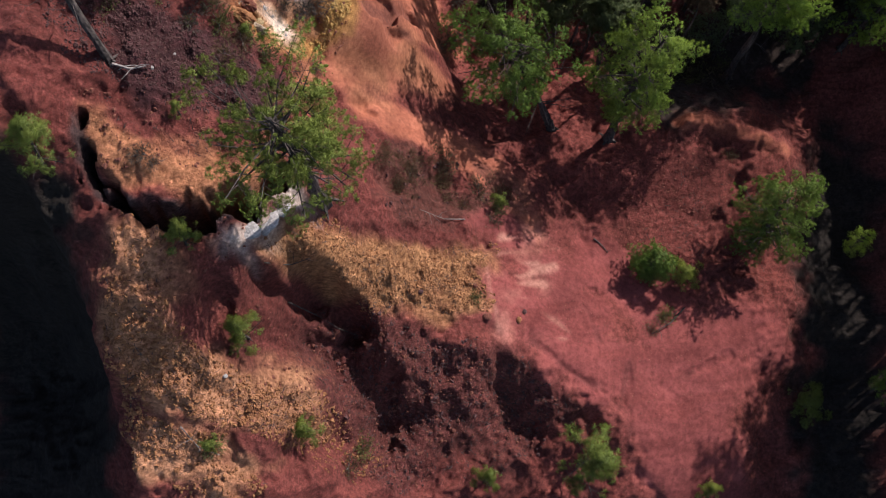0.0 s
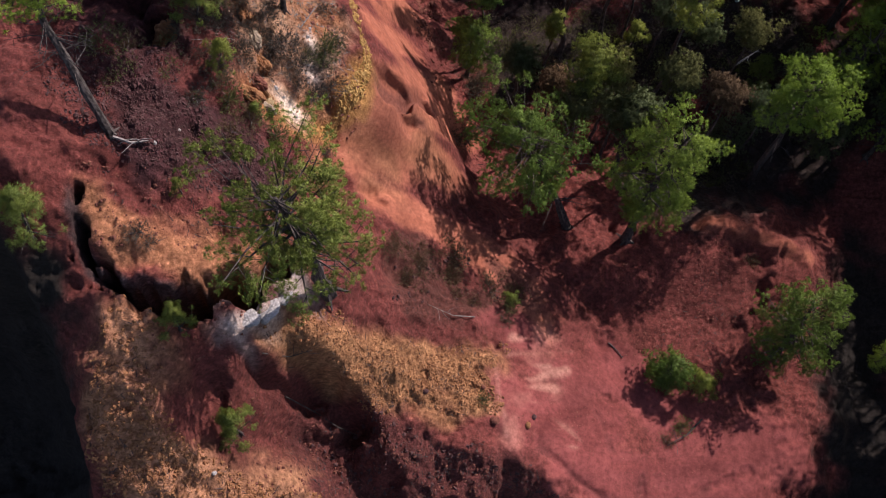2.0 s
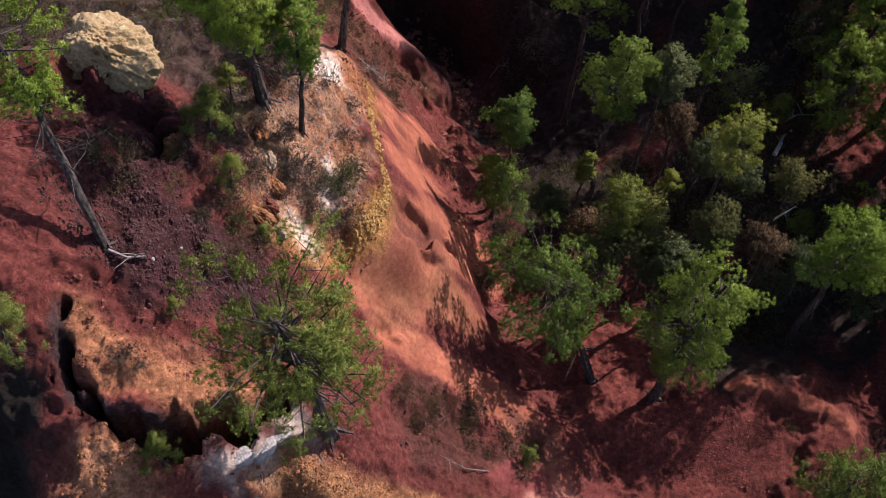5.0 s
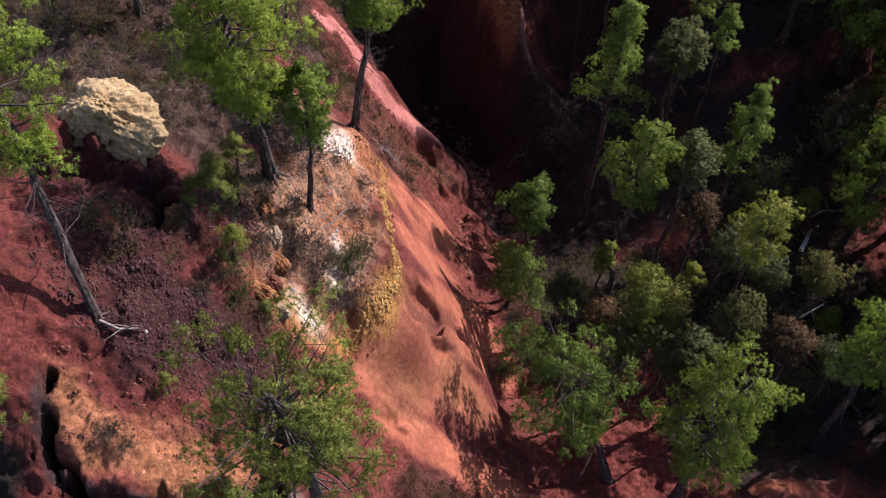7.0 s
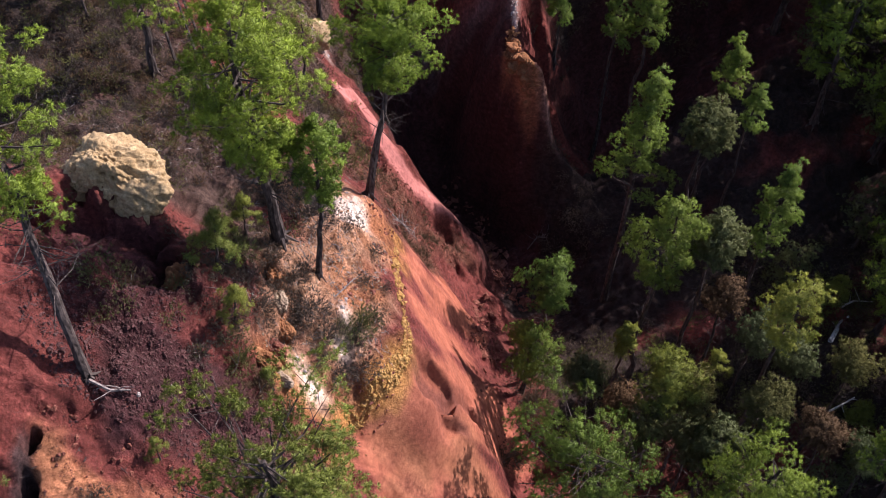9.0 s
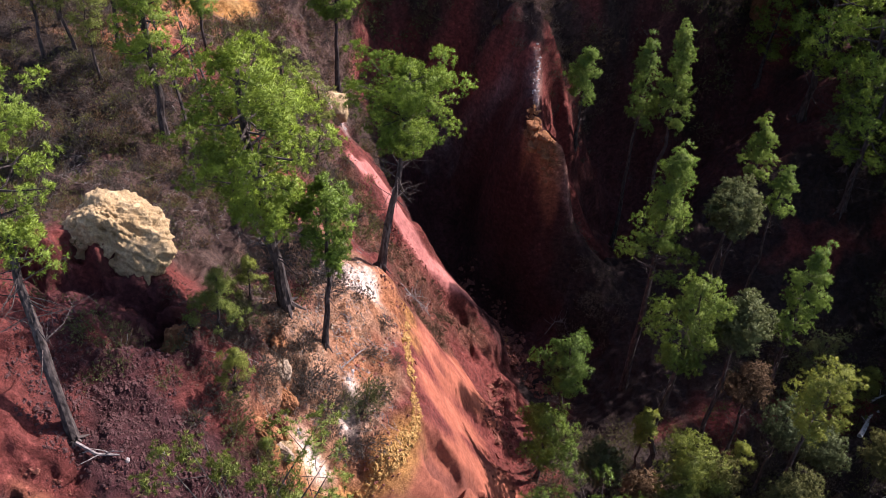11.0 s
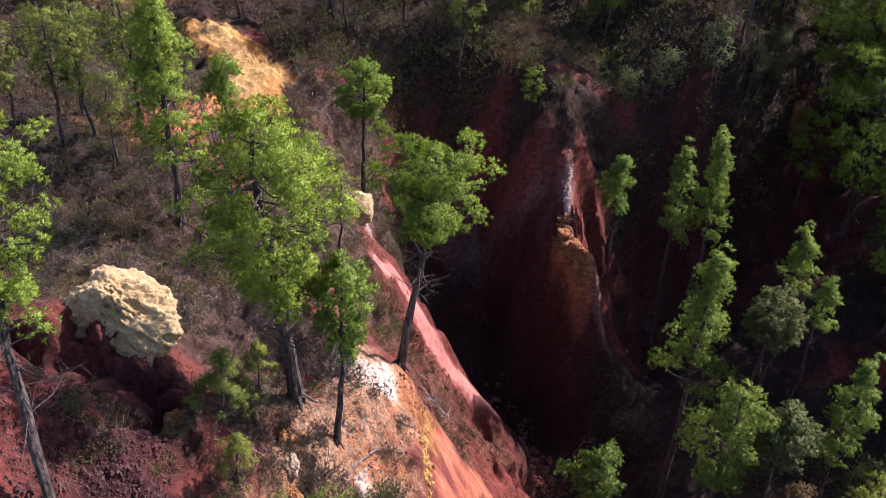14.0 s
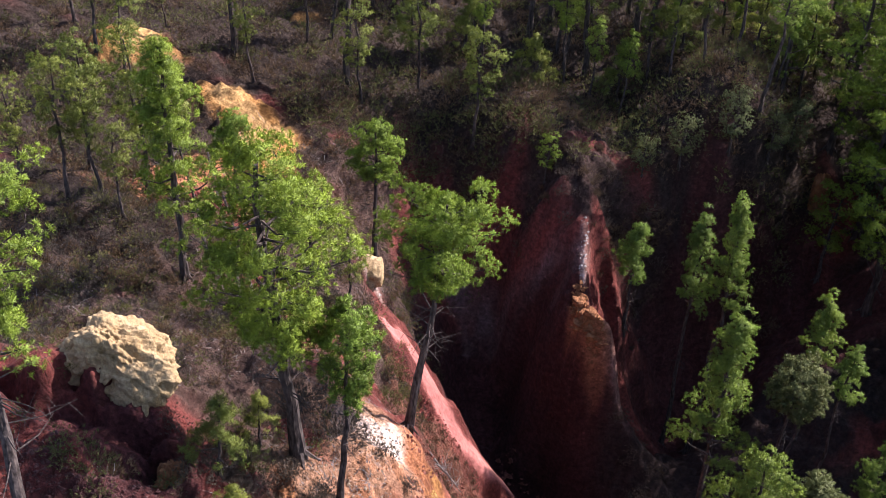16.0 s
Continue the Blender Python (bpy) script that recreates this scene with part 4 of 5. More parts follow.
for seed, at, r, half in ((81, (5.4, 26.0, 4.0), 0.95, 1.0), (82, (5.5, 21.2, 4.6), 0.85, 0.9), (83, (6.1, 16.2, 1.6), 1.0, 0.9)):
    pine_at(seed, at, r, half, "round", "grey-green scrub oak with fine leaves in the valley", None, 0.09, 28, 7, 30, 0.28, OAK_LEAVES, 5, 0.03, "scrub_oak", "tree", "valley oaks", 0.026, 0.10)

for seed, (at, r) in enumerate([((2.29, 18.63, 0.4), 0.6), ((3.3, 17.35, 1.3), 0.6), ((5.22, 17.5, 2.2), 0.75), ((7.64, 21, 0.4), 0.8), ((6.44, 21.7, 1.3), 0.7), ((7.42, 17.48, 2.2), 0.75), ((5.65, 16.92, 0.4), 0.7), ((9.27, 17.4, 1.3), 0.7), ((9.98, 19.38, 2.2), 0.7), ((10.92, 17.27, 0.4), 0.75), ((6.5, 15.36, 1.3), 0.7), ((4.06, 16.3, 2.2), 0.65), ((8.82, 20.28, 0.4), 0.7)]):
    dry = seed % 3 == 1
    pine_at(90 + seed, at, r, 0.8 * r, "round", "dry brown leafless-looking scrub tree in the valley" if dry else "low grey-green scrub oak with fine twigs in the valley", None, 0.06, 20, 6, 22, 0.26, HEATH_BROWN if dry else HEATH_OLIVE if seed % 3 else OAK_LEAVES, 8, 0.03, "scrub_tree", "tree", "valley scrub", 0.02, 0.10)

# ---- the other pines ----
ROUND_PINE = pine_meshes(41, 6.0, 1.45, 0.30, (0.2, 0.1), 0.02, 0.10, 24, 11, 24, "round", 0.27)
CONE_PINE = pine_meshes(43, 6.0, 1.0, 0.20, (0.0, 0.1), 0.01, 0.09, 24, 9, 24, "cone", 0.24, needles=NEEDLES_YOUNG)
TALL_PINE = pine_meshes(45, 9.0, 1.35, 0.60, (0.2, -0.1), 0.015, 0.11, 16, 9, 24, "round", 0.29)
SLIM_PINE = pine_meshes(55, 7.0, 0.85, 0.52, (0.2, 0.1), 0.02, 0.08, 20, 11, 24, "round", 0.24)
YOUNG_PINE = pine_meshes(47, 2.4, 1.0, 0.06, (0.25, 0.1), 0.03, 0.05, 13, 9, 24, "cone", 0.19, 0.105, 0.010, 2, NEEDLES_OLIVE)
THIN_PINE = pine_meshes(49, 5.0, 0.85, 0.40, (0.2, 0.1), 0.03, 0.06, 16, 7, 24, "round", 0.22, needles=NEEDLES_OLIVE)
GREY_OAK = pine_meshes(51, 4.2, 1.35, 0.24, (0.1, 0.1), 0.03, 0.09, 24, 6, 24, "round", 0.34, 0.10, 0.022, 4, OAK_LEAVES)
STOCK = {
    "round": (ROUND_PINE, 6.0, "round-crowned green pine", "tree"),
    "cone": (CONE_PINE, 6.0, "pointed bright green pine", "tree"),
    "tall": (TALL_PINE, 9.0, "tall pine with a long bare trunk", "tree"),
    "slim": (SLIM_PINE, 7.0, "slim green pine with a small crown", "tree"),
    "young": (YOUNG_PINE, 2.4, "bushy young pine growing from the ground", "young pine"),
    "thin": (THIN_PINE, 5.0, "thin sparse pine", "tree"),
    "oak": (GREY_OAK, 4.2, "grey-green scrub oak with fine leaves", "tree"),
}


def grow(kind, place, rows):
    """rows: x, y, height and turn of each."""
    meshes, tall, label, category = STOCK[kind]
    for x, y, h, turn in rows:
        plant("pine_tree" if kind in ("round", "cone", "tall", "thin", "slim") else "scrub_oak" if kind == "oak" else "young_pine",
              meshes, x, y, label + " " + place.replace("the shaded", "a").replace("the shady valley side", "the valley side"), category, kind + " trees " + place, turn, h / tall)


grow("oak", "in the shaded gully", [(8.6, 19.8, 3.0, 170), (6.4, 18.4, 2.6, 40), (9.3, 25.2, 3.0, 250), (9.2, 22.4, 2.4, 30), (5.6, 19.2, 2.2, 90), (10.4, 17.6, 3.0, 10)])
grow("young", "in the shaded gully", [(11.8, 20.0, 2.6, 140), (10.6, 24.6, 2.2, 300), (6.9, 21.4, 1.8, 60), (2.4, 17.9, 1.6, 200)])
grow("thin", "on the heath slope", [(-15.4, 26.0, 4.4, 0), (-13.1, 23.4, 3.0, 60), (-14.3, 24.6, 4.2, 140), (-12.4, 25.2, 5.0, 210), (-13.6, 25.8, 5.2, 250), (-15.0, 24.0, 4.6, 20), (-16.8, 24.6, 3.6, 280), (-7.2, 24.0, 3.2, 330), (-7.6, 22.2, 4.4, 15)])
grow("slim", "on the far plateau", [(-1.2, 38.6, 3.6, 0), (2.6, 39.8, 5.0, 70), (-3.4, 39.6, 4.4, 140), (5.4, 42.6, 5.0, 210), (-6.6, 39.4, 4.6, 280), (7.0, 44.0, 5.4, 30), (-13.0, 38.6, 4.4, 100), (9.0, 42.0, 5.2, 170)])
grow("thin", "on the far plateau", [(-18.6, 33.0, 4.4, 10), (-20.4, 35.0, 4.8, 50), (-16.4, 31.0, 4.6, 90), (-14.0, 35.4, 4.0, 130), (-10.2, 36.0, 4.2, 170), (-8.6, 38.0, 4.6, 210), (-21.8, 32.4, 4.6, 250), (-12.4, 39.6, 5.0, 290), (0.4, 39.4, 4.2, 30), (-6.0, 35.6, 4.6, 0), (1.5, 38.9, 4.6, 90), (-17.6, 36.4, 2.4, 180), (-3.6, 40.6, 5.0, 240), (5.0, 44.5, 5.0, 300), (-0.4, 40.4, 4.4, 45)])
grow("tall", "on the far plateau", [(3.66, 37.9, 5.6, 0), (-11.1, 37.2, 9.0, 80), (-15.1, 36.5, 8.5, 150), (-2.8, 41.0, 8.5, 220), (-1.1, 41.8, 9.5, 300), (-0.6, 43.0, 9.0, 20), (-5.2, 42.4, 9.0, 110), (6.0, 46.0, 10.0, 200), (8.6, 44.5, 9.0, 260), (10.5, 42.0, 8.5, 320)])
grow("round", "on the far plateau", [(-3.2, 34.2, 1.9, 0), (-1.2, 43.8, 6.0, 200), (2.4, 42.4, 5.5, 280), (9.8, 39.5, 6.5, 60), (11.5, 36.0, 6.5, 130), (-8.4, 46.0, 6.0, 10), (12.6, 31.0, 7.0, 220), (13.4, 26.5, 7.0, 300), (14.5, 22.4, 7.5, 30)])
grow("cone", "on the far plateau", [(7.6, 47.0, 7.5, 15), (10.6, 46.0, 7.5, 95), (13.4, 45.0, 8.0, 175), (16.0, 42.0, 8.0, 255), (9.4, 50.0, 8.0, 335), (5.2, 49.0, 7.5, 55), (12.2, 40.0, 7.0, 135), (14.8, 39.0, 7.5, 215), (-4.6, 44.0, 6.5, 10), (4.6, 41.6, 6.0, 70), (-9.6, 43.8, 6.0, 130), (-14.4, 44.5, 6.0, 200), (-19.5, 41.0, 6.0, 270), (0.6, 46.0, 7.0, 320), (13.0, 41.0, 7.5, 20)])
# mostly out of view; rows and heights set where the valley's shade ends
grow("round", "on the shady valley side", [(18.4, 20.6, 6, 300), (21, 24, 9, 30), (20, 28.5, 9, 270), (19, 33, 9, 330), (16.6, 18.6, 6.1, 75), (16.8, 24.6, 8.5, 135), (16.2, 29.2, 8.5, 195), (15.2, 33.6, 8.5, 255), (12.6, 33.6, 7.5, 315), (10.2, 31.8, 7, 45), (17.5, 37, 8.5, 105), (14.2, 37.6, 8, 165), (12.4, 23.8, 6.5, 225), (13.6, 29.6, 8, 285), (24, 30, 9.5, 345), (23.5, 19, 2.3, 20), (20.4, 18.6, 2.6, 170), (19.29, -4, 8.88, 202), (21.48, -3.1, 10.09, 10), (23.72, -4, 12.88, 30)])
grow("round", "on the shady valley side", [(19.28, -2.1, 9.23, 141), (21.72, -1.2, 10.83, 134), (23.57, -2.1, 12.89, 328), (19.75, -0.2, 9.44, 99), (21.23, 0.7, 10.29, 190), (23.47, -0.2, 12.41, 343), (19.41, 1.7, 9, 126), (21.48, 2.6, 10.09, 280), (24.07, 1.7, 11.51, 149), (19.56, 3.6, 9.51, 260), (21.26, 4.5, 10.42, 147), (23.74, 3.6, 11.74, 156), (19.31, 5.5, 9.44, 41), (21.14, 6.4, 10.63, 143), (23.82, 5.5, 12.47, 358), (19.37, 7.4, 9.6, 100), (21.15, 8.3, 10.91, 325), (23.91, 7.4, 11.91, 182), (19.45, 9.3, 9.27, 324), (21.55, 10.2, 10.9, 51)])
grow("round", "on the shady valley side", [(24.07, 9.3, 12.56, 142), (22.31, 11.2, 5.29, 121), (23.8, 12.1, 6.53, 148), (26.37, 11.2, 7.56, 357), (21.77, 13.1, 4.77, 146), (24.29, 14, 4.96, 9), (26.26, 13.1, 6.78, 78), (22.32, 15, 3.93, 317), (24.24, 15.9, 3.68, 316), (26.15, 15, 5.37, 69), (21.9, 16.9, 2.88, 81), (23.97, 17.8, 2.81, 22), (26.36, 16.9, 4.05, 185), (16.3, 4.2, 2.6, 10), (15.9, 9.6, 2.4, 90), (15.5, 21, 8, 15), (17, 23, 8.5, 75), (16.8, 19.4, 6.8, 135), (18.4, 17.6, 4.2, 195), (14.4, 19.8, 6.2, 255)])
grow("round", "on the shady valley side", [(15.8, 17.4, 5.4, 300), (14.8, 25, 8, 40)])
# unseen pines behind the plateau, added to throw shade across it
grow("round", "in the far wood", [(-12.0, 50.0, 7.0, 0), (-8.0, 48.6, 7.0, 50), (-4.5, 50.5, 7.0, 100), (-1.0, 48.4, 7.0, 150), (2.6, 50.8, 7.0, 200), (5.6, 52.5, 7.0, 250), (-6.0, 53.5, 7.0, 300), (0.4, 54.0, 7.0, 350), (8.2, 55.0, 7.0, 40), (12.0, 51.5, 7.0, 90), (15.5, 48.5, 7.0, 140), (18.5, 45.0, 7.0, 190), (20.5, 40.0, 7.0, 240), (-16.0, 48.5, 7.0, 290), (-20.0, 46.5, 7.0, 340), (-24.5, 44.0, 7.0, 30)])
# several of these are added so that their shadows fall on the scar spur
grow("round", "above the gully", [(9.4, 41.6, 9.5, 5), (8.4, 39.8, 9.0, 15), (9.7, 38.0, 9.5, 65), (11.0, 40.4, 9.0, 115), (8.7, 36.0, 8.5, 165), (9.9, 34.2, 9.0, 215), (6.9, 42.0, 7.5, 265), (7.2, 38.6, 4.5, 20)])
grow("slim", "in the far wood", [(-7.4, 42.2, 5.6, 0), (-4.0, 41.8, 5.0, 40), (-1.6, 45.0, 6.0, 80), (1.4, 42.4, 5.4, 120), (3.6, 45.4, 6.2, 160), (6.4, 45.8, 6.4, 200), (-9.8, 45.4, 6.2, 240), (0.2, 40.6, 4.4, 280), (4.2, 40.6, 4.6, 320), (-2.4, 39.2, 3.4, 20), (-11.6, 42.6, 5.4, 60)])
# low oaks added to stop sun that passes beneath the pine crowns
grow("oak", "under the wood", [(14.6, 19.4, 3.6, 191), (15.8, 20.6, 3.4, 95), (16.9, 21.6, 4.2, 3), (14.0, 17.6, 3.5, 237), (16.2, 18.2, 4.3, 41), (17.4, 19.4, 3.5, 315), (18.4, 20.4, 4.0, 194), (13.0, 20.0, 3.2, 231), (10.2, 33.4, 4.3, 216), (11.3, 34.5, 3.2, 121), (12.4, 35.4, 3.1, 67), (13.5, 36.5, 3.7, 302), (8.6, 39.2, 3.1, 352), (9.6, 40.3, 3.5, 52), (10.7, 41.3, 4.3, 104), (11.8, 42.4, 3.9, 215), (13.0, 43.4, 4.2, 136), (12.5, 31.2, 4.3, 203), (13.6, 32.3, 3.4, 22), (14.7, 33.3, 3.3, 2)])
grow("oak", "under the wood", [(15.8, 34.3, 4.2, 28), (14.2, 31.0, 4.3, 251), (15.3, 32.1, 3.2, 121), (13.7, 35.6, 3.6, 57), (14.8, 36.6, 4.3, 1), (8.3, 41.3, 3.2, 296), (9.4, 43.0, 3.3, 103), (12.0, 27.6, 3.5, 42), (13.2, 28.6, 3.2, 8), (14.4, 29.4, 3.7, 293), (12.6, 25.6, 3.7, 101), (13.8, 26.4, 3.6, 203), (15.0, 27.4, 3.3, 47)])
grow("oak", "at the plateau edge", [(1.2, 36.0, 2.0, 0), (2.8, 36.9, 2.4, 80), (4.3, 38.4, 2.4, 160), (0.0, 35.4, 1.6, 240), (5.2, 40.0, 2.6, 300)])
grow("young", "on the far plateau", [(-7.6, 41.0, 2.6, 0), (-1.4, 39.6, 2.4, 60), (0.8, 41.2, 2.8, 120), (2.2, 43.0, 3.0, 180), (-4.4, 38.4, 2.2, 240), (4.8, 43.0, 3.0, 300), (3.2, 41.0, 2.6, 20), (-9.4, 40.2, 2.6, 80), (-2.8, 43.4, 3.0, 140), (6.0, 44.2, 3.0, 200)])
grow("young", "beside the workings", [(-10.25, 8.3, 2.4, 0), (-6.83, 6.55, 1.5, 60), (-5.6, 4.6, 1.9, 120), (-4.0, 2.2, 1.5, 180), (-6.6, 1.6, 0.9, 240), (4.95, 1.5, 3.5, 300), (1.6, 0.8, 1.5, 20), (9.6, 0.4, 1.3, 80), (13.8, 3.6, 2.2, 140), (8.81, 8.09, 1.9, 200), (-6.4, 13.7, 1.4, 320), (-7.0, 14.7, 1.9, 40), (-6.9, 16.6, 1.3, 70), (-6.95, 9.85, 0.75, 100), (-5.4, 12.8, 0.9, 160), (2.1, 10.2, 0.9, 220)])

# ---- rocks ----


def rock(name, seed, x, y, size, mat, label, turn=0.0, up=0.0, rough=0.22, tilt=0.0, cuts=4, dome=0.0):
    bm = boulder(seed, size, rough, cuts, dome)
    me = bpy.data.meshes.new(name)
    bm.to_mesh(me)
    bm.free()
    me.materials.append(mat)
    me.shade_smooth()
    ob = new(name, me)
    ob.matrix_basis = pose(x, y, ground_at(x, y) + up, tilt, 0, turn)
    return tagged(ob, label, "rock")


rock("boulder", 2, -9.85, 16.4, (1.25, 0.95, 0.9), ROCK_YELLOW, "large weathered yellow ochre boulder on the slope", -8, 0.1, 0.36, 16, 6, 0.45)
rock("boulder", 5, -7.75, 14.3, (0.44, 0.44, 0.6), ROCK_ORANGE, "rounded orange sandstone block in the gully", 30, 0.15, 0.5, 0, 5, 0.4)
rock("red_rock", 51, 6.75, 40.6, (0.4, 0.35, 1.1), ROCK_ORANGE, "tall red rock standing out at the plateau edge", 20, 0.3, 0.45, 0, 5, 0.2)
for i, (x, y, w) in enumerate([(-1.3, 30.45, 0.2), (-1.05, 30.2, 0.26), (-1.2, 29.95, 0.24), (-0.85, 29.9, 0.22), (-0.7, 29.6, 0.18), (-1.25, 30.75, 0.16)]):
    rock("crumbled_rock", 80 + i, x, y, (w, w * 0.8, w * 0.7), ROCK_ORANGE, "crumbled orange rock capping the narrow spur", i * 50, 0.08, 0.5, 0, 4)
for i, (x, y, s) in enumerate([(-6.1, 16.05, 0.3), (-5.75, 15.1, 0.26), (-5.6, 14.6, 0.34), (-5.65, 13.9, 0.3), (-5.65, 13.3, 0.34), (-5.3, 13.2, 0.24)]):
    rock("broken_rock", 60 + i, x, y, (s * 0.6, s * 1.1, s * 0.8), (ROCK_ORANGE, ROCK_PALE, ROCK_ORANGE, ROCK_RED)[i % 4], "rough orange rock of a small broken ledge", 20 + i * 9, -0.1, 0.5, 0, 5)
for i, (x, y, w) in enumerate([(-5.3, 7.15, 0.3), (-4.85, 7.5, 0.34), (-4.5, 7.9, 0.24)]):
    rock("white_rock", 70 + i, x, y, (w, w * 0.7, w * 0.3), ROCK_WHITE, "cracked pale white clay block beside the slot", 36 + 14 * i, -0.02, 0.5, 0, 4)
rock("rock_slab", 9, -7.5, 7.15, (0.75, 0.34, 0.4), ROCK_ORANGE, "flat orange rock slab on the wall", 4, -0.05, 0.2)
rock("pale_rock", 16, -7.65, 28.1, (0.42, 0.55, 0.36), ROCK_YELLOW, "pale yellowish outcrop between the pines", 20, 0.12, 0.35, 20)
rock("boulder", 15, -5.35, 13.5, (0.22, 0.2, 0.2), ROCK_YELLOW, "pale yellow block beside a small hollow", 10, 0.0)
for i, (x, y, s) in enumerate([(1.6, 6.0, 0.16), (2.9, 6.3, 0.1), (2.7, 6.0, 0.12), (1.2, 7.0, 0.08), (-0.6, 6.6, 0.1), (-2.1, 27.9, 0.22), (-1.7, 27.5, 0.26), (-2.5, 28.3, 0.2), (-1.3, 27.1, 0.18), (-2.0, 27.3, 0.2), (-7.6, 10.9, 0.06), (-7.2, 11.6, 0.05), (-6.1, 3.4, 0.08)]):
    rock("rock", 20 + i, x, y, (s, s * 0.8, s * 0.7), (ROCK_RED, ROCK_DARK, ROCK_ORANGE)[i % 3] if i < 10 else ROCK_WHITE,
         "loose block of broken ochre rock" if i < 10 else "small pale stone on the soil", i * 47, 0.02, 0.25, 0, 2)


# ---- loose stones, shrubs and litter ----
def scatter(rng, lines, count, wobble=0.5, seed=90):
    """Random places inside a union of capsules."""
    box = np.array([(min(a, c) - r - 0.5, max(a, c) + r + 0.5, min(b, d) - r - 0.5, max(b, d) + r + 0.5) for a, b, c, d, r in lines])
    area = (box[:, 1] - box[:, 0]) * (box[:, 3] - box[:, 2])
    out = np.zeros((0, 2))
    while len(out) < count:
        k = rng.choice(len(lines), count, p=area / area.sum())
        x, y = rng.uniform(box[k, 0], box[k, 1]), rng.uniform(box[k, 2], box[k, 3])
        ok = strokes(x, y, lines, wobble, seed) < 0
        out = np.concatenate([out, np.stack([x[ok], y[ok]], -1)])
    return out[:count, 0], out[:count, 1]


def loose(name, lines, count, low, high, mat, label, seed, wobble=0.5):
    rng = np.random.RandomState(seed)
    x, y = scatter(rng, lines, count, wobble)
    size = low + (high - low) * rng.rand(count) ** 3
    tagged(new(name, stones(rng, x, y, size).mesh(name, mat)), label, "stones", kind="stuff")


loose("gravel", GRAVEL + [(-8.5, 10.8, -6.0, 10.8, 0.7)], 7000, 0.012, 0.066, ROCK_DARK, "dark purple ironstone gravel on the plateau", 201)
loose("gravel", OCHRE, 5000, 0.010, 0.065, ROCK_ORANGE, "small ochre stones on the debris fan", 202)
loose("gravel", TAN + [(-4.5, 2.5, -3.0, 1.5, 0.8)], 6500, 0.012, 0.085, ROCK_ORANGE, "tan crumbs of sandstone", 203)
loose("gravel", FLANK + BROWN, 1500, 0.012, 0.09, ROCK_DARK, "dark stones on the rough flank", 204)
loose("rubble", RUBBLE + [(-1.2, 27.0, 0.4, 25.4, 0.4)], 420, 0.04, 0.2, ROCK_RED, "heap of broken red ochre rubble", 205, 0.2)
loose("rubble", KNOLL + [(-1.4, 30.9, -1.2, 30.4, 0.15)], 1100, 0.02, 0.12, ROCK_ORANGE, "crumbled orange rock on the spur", 206, 0.12)
loose("rubble", [s[:4] + (s[4] * 1.0,) for s in YELLOW[:5]], 1700, 0.012, 0.075, ROCK_CRUST, "crust of broken yellow ochre stones", 207, 0.12)
loose("gravel", [(7.0, 11.6, 9.6, 11.6, 1.4), (7.0, 9.4, 8.6, 9.6, 0.9)], 900, 0.012, 0.05, ROCK_RED, "fine red gravel in the hollow", 208)
loose("gravel", [(-8.6, 9.4, -5.5, 9.6, 0.8), (-3.9, 18.5, -3.4, 14.5, 0.6), (-4.6, 24.5, -3.6, 21.0, 0.8), (-0.5, 20.2, 0.8, 17.4, 0.9)], 1500, 0.015, 0.08, ROCK_RED, "red stones on the slopes", 209)


loose("rubble", [(-1.55, 32.5, -1.3, 30.9, 0.1)], 110, 0.015, 0.07, ROCK_WHITE, "white broken rock along the crest of the spur", 210, 0.08)
loose("gravel", [(-4.9, 19.1, -4.6, 18.7, 0.4), (-4.4, 15.9, -4.3, 15.6, 0.12), (-4.4, 15.0, -4.3, 14.8, 0.2), (-5.0, 13.9, -4.7, 13.7, 0.25), (-7.7, 28.2, -7.5, 28.0, 0.3)], 160, 0.015, 0.08, ROCK_WHITE, "white clay lumps on the spur", 211, 0.15)


def heath(name, lines, count, mat, label, seed, size=(0.2, 0.5), stems=60, fan=7, length=0.10, width=0.010):
    rng = np.random.RandomState(seed)
    x, y = scatter(rng, lines, count, 0.8, seed)
    clear = strokes(x, y, YELLOW + STRIP, 0.3, 74) > 0.1
    x, y = x[clear], y[clear]
    z = ground_height(x, y)
    b = Build()
    for i in range(len(x)):
        r = rng.uniform(*size)
        b.triangles(shrub_blades(rng, np.array((x[i], y[i], z[i] - 0.03)), r, r * rng.uniform(0.7, 1.2), int(stems * (0.5 + r)), length, width, fan))
    tagged(new(name, b.mesh(name, mat)), label, "shrubs", kind="stuff")


SLOPE_HEATH = [(-12.5, 23.5, -7.6, 18.8, 1.9), (-14.5, 20.0, -10.5, 18.0, 1.9), (-12.0, 31.0, -6.8, 24.0, 1.8), (-9.6, 32.6, -7.4, 30.0, 1.3), (-7.0, 28.4, -5.2, 24.0, 0.5), (-16.0, 26.0, -14.0, 22.0, 2.6)]
FAR_HEATH = [(7.0, 46.0, 14.0, 44.0, 3.5), (-24.0, 40.0, 1.5, 40.6, 5.0), (-22.0, 30.0, -15.0, 30.0, 4.4), (2.5, 39.2, 3.4, 44.0, 2.0), (-11.0, 34.6, -7.0, 34.0, 1.6), (-6.0, 36.2, 4.0, 37.6, 1.3), (-1.6, 35.6, 0.6, 36.2, 0.7), (-9.0, 36.0, -5.0, 37.0, 1.5)]
heath("heath", SLOPE_HEATH, 620, HEATH_GREY, "dry grey scrub on the slope", 301)
heath("heath", SLOPE_HEATH, 420, HEATH_BROWN, "brown heather on the slope", 302)
heath("heath", SLOPE_HEATH, 320, HEATH_OLIVE, "olive green scrub on the slope", 303)
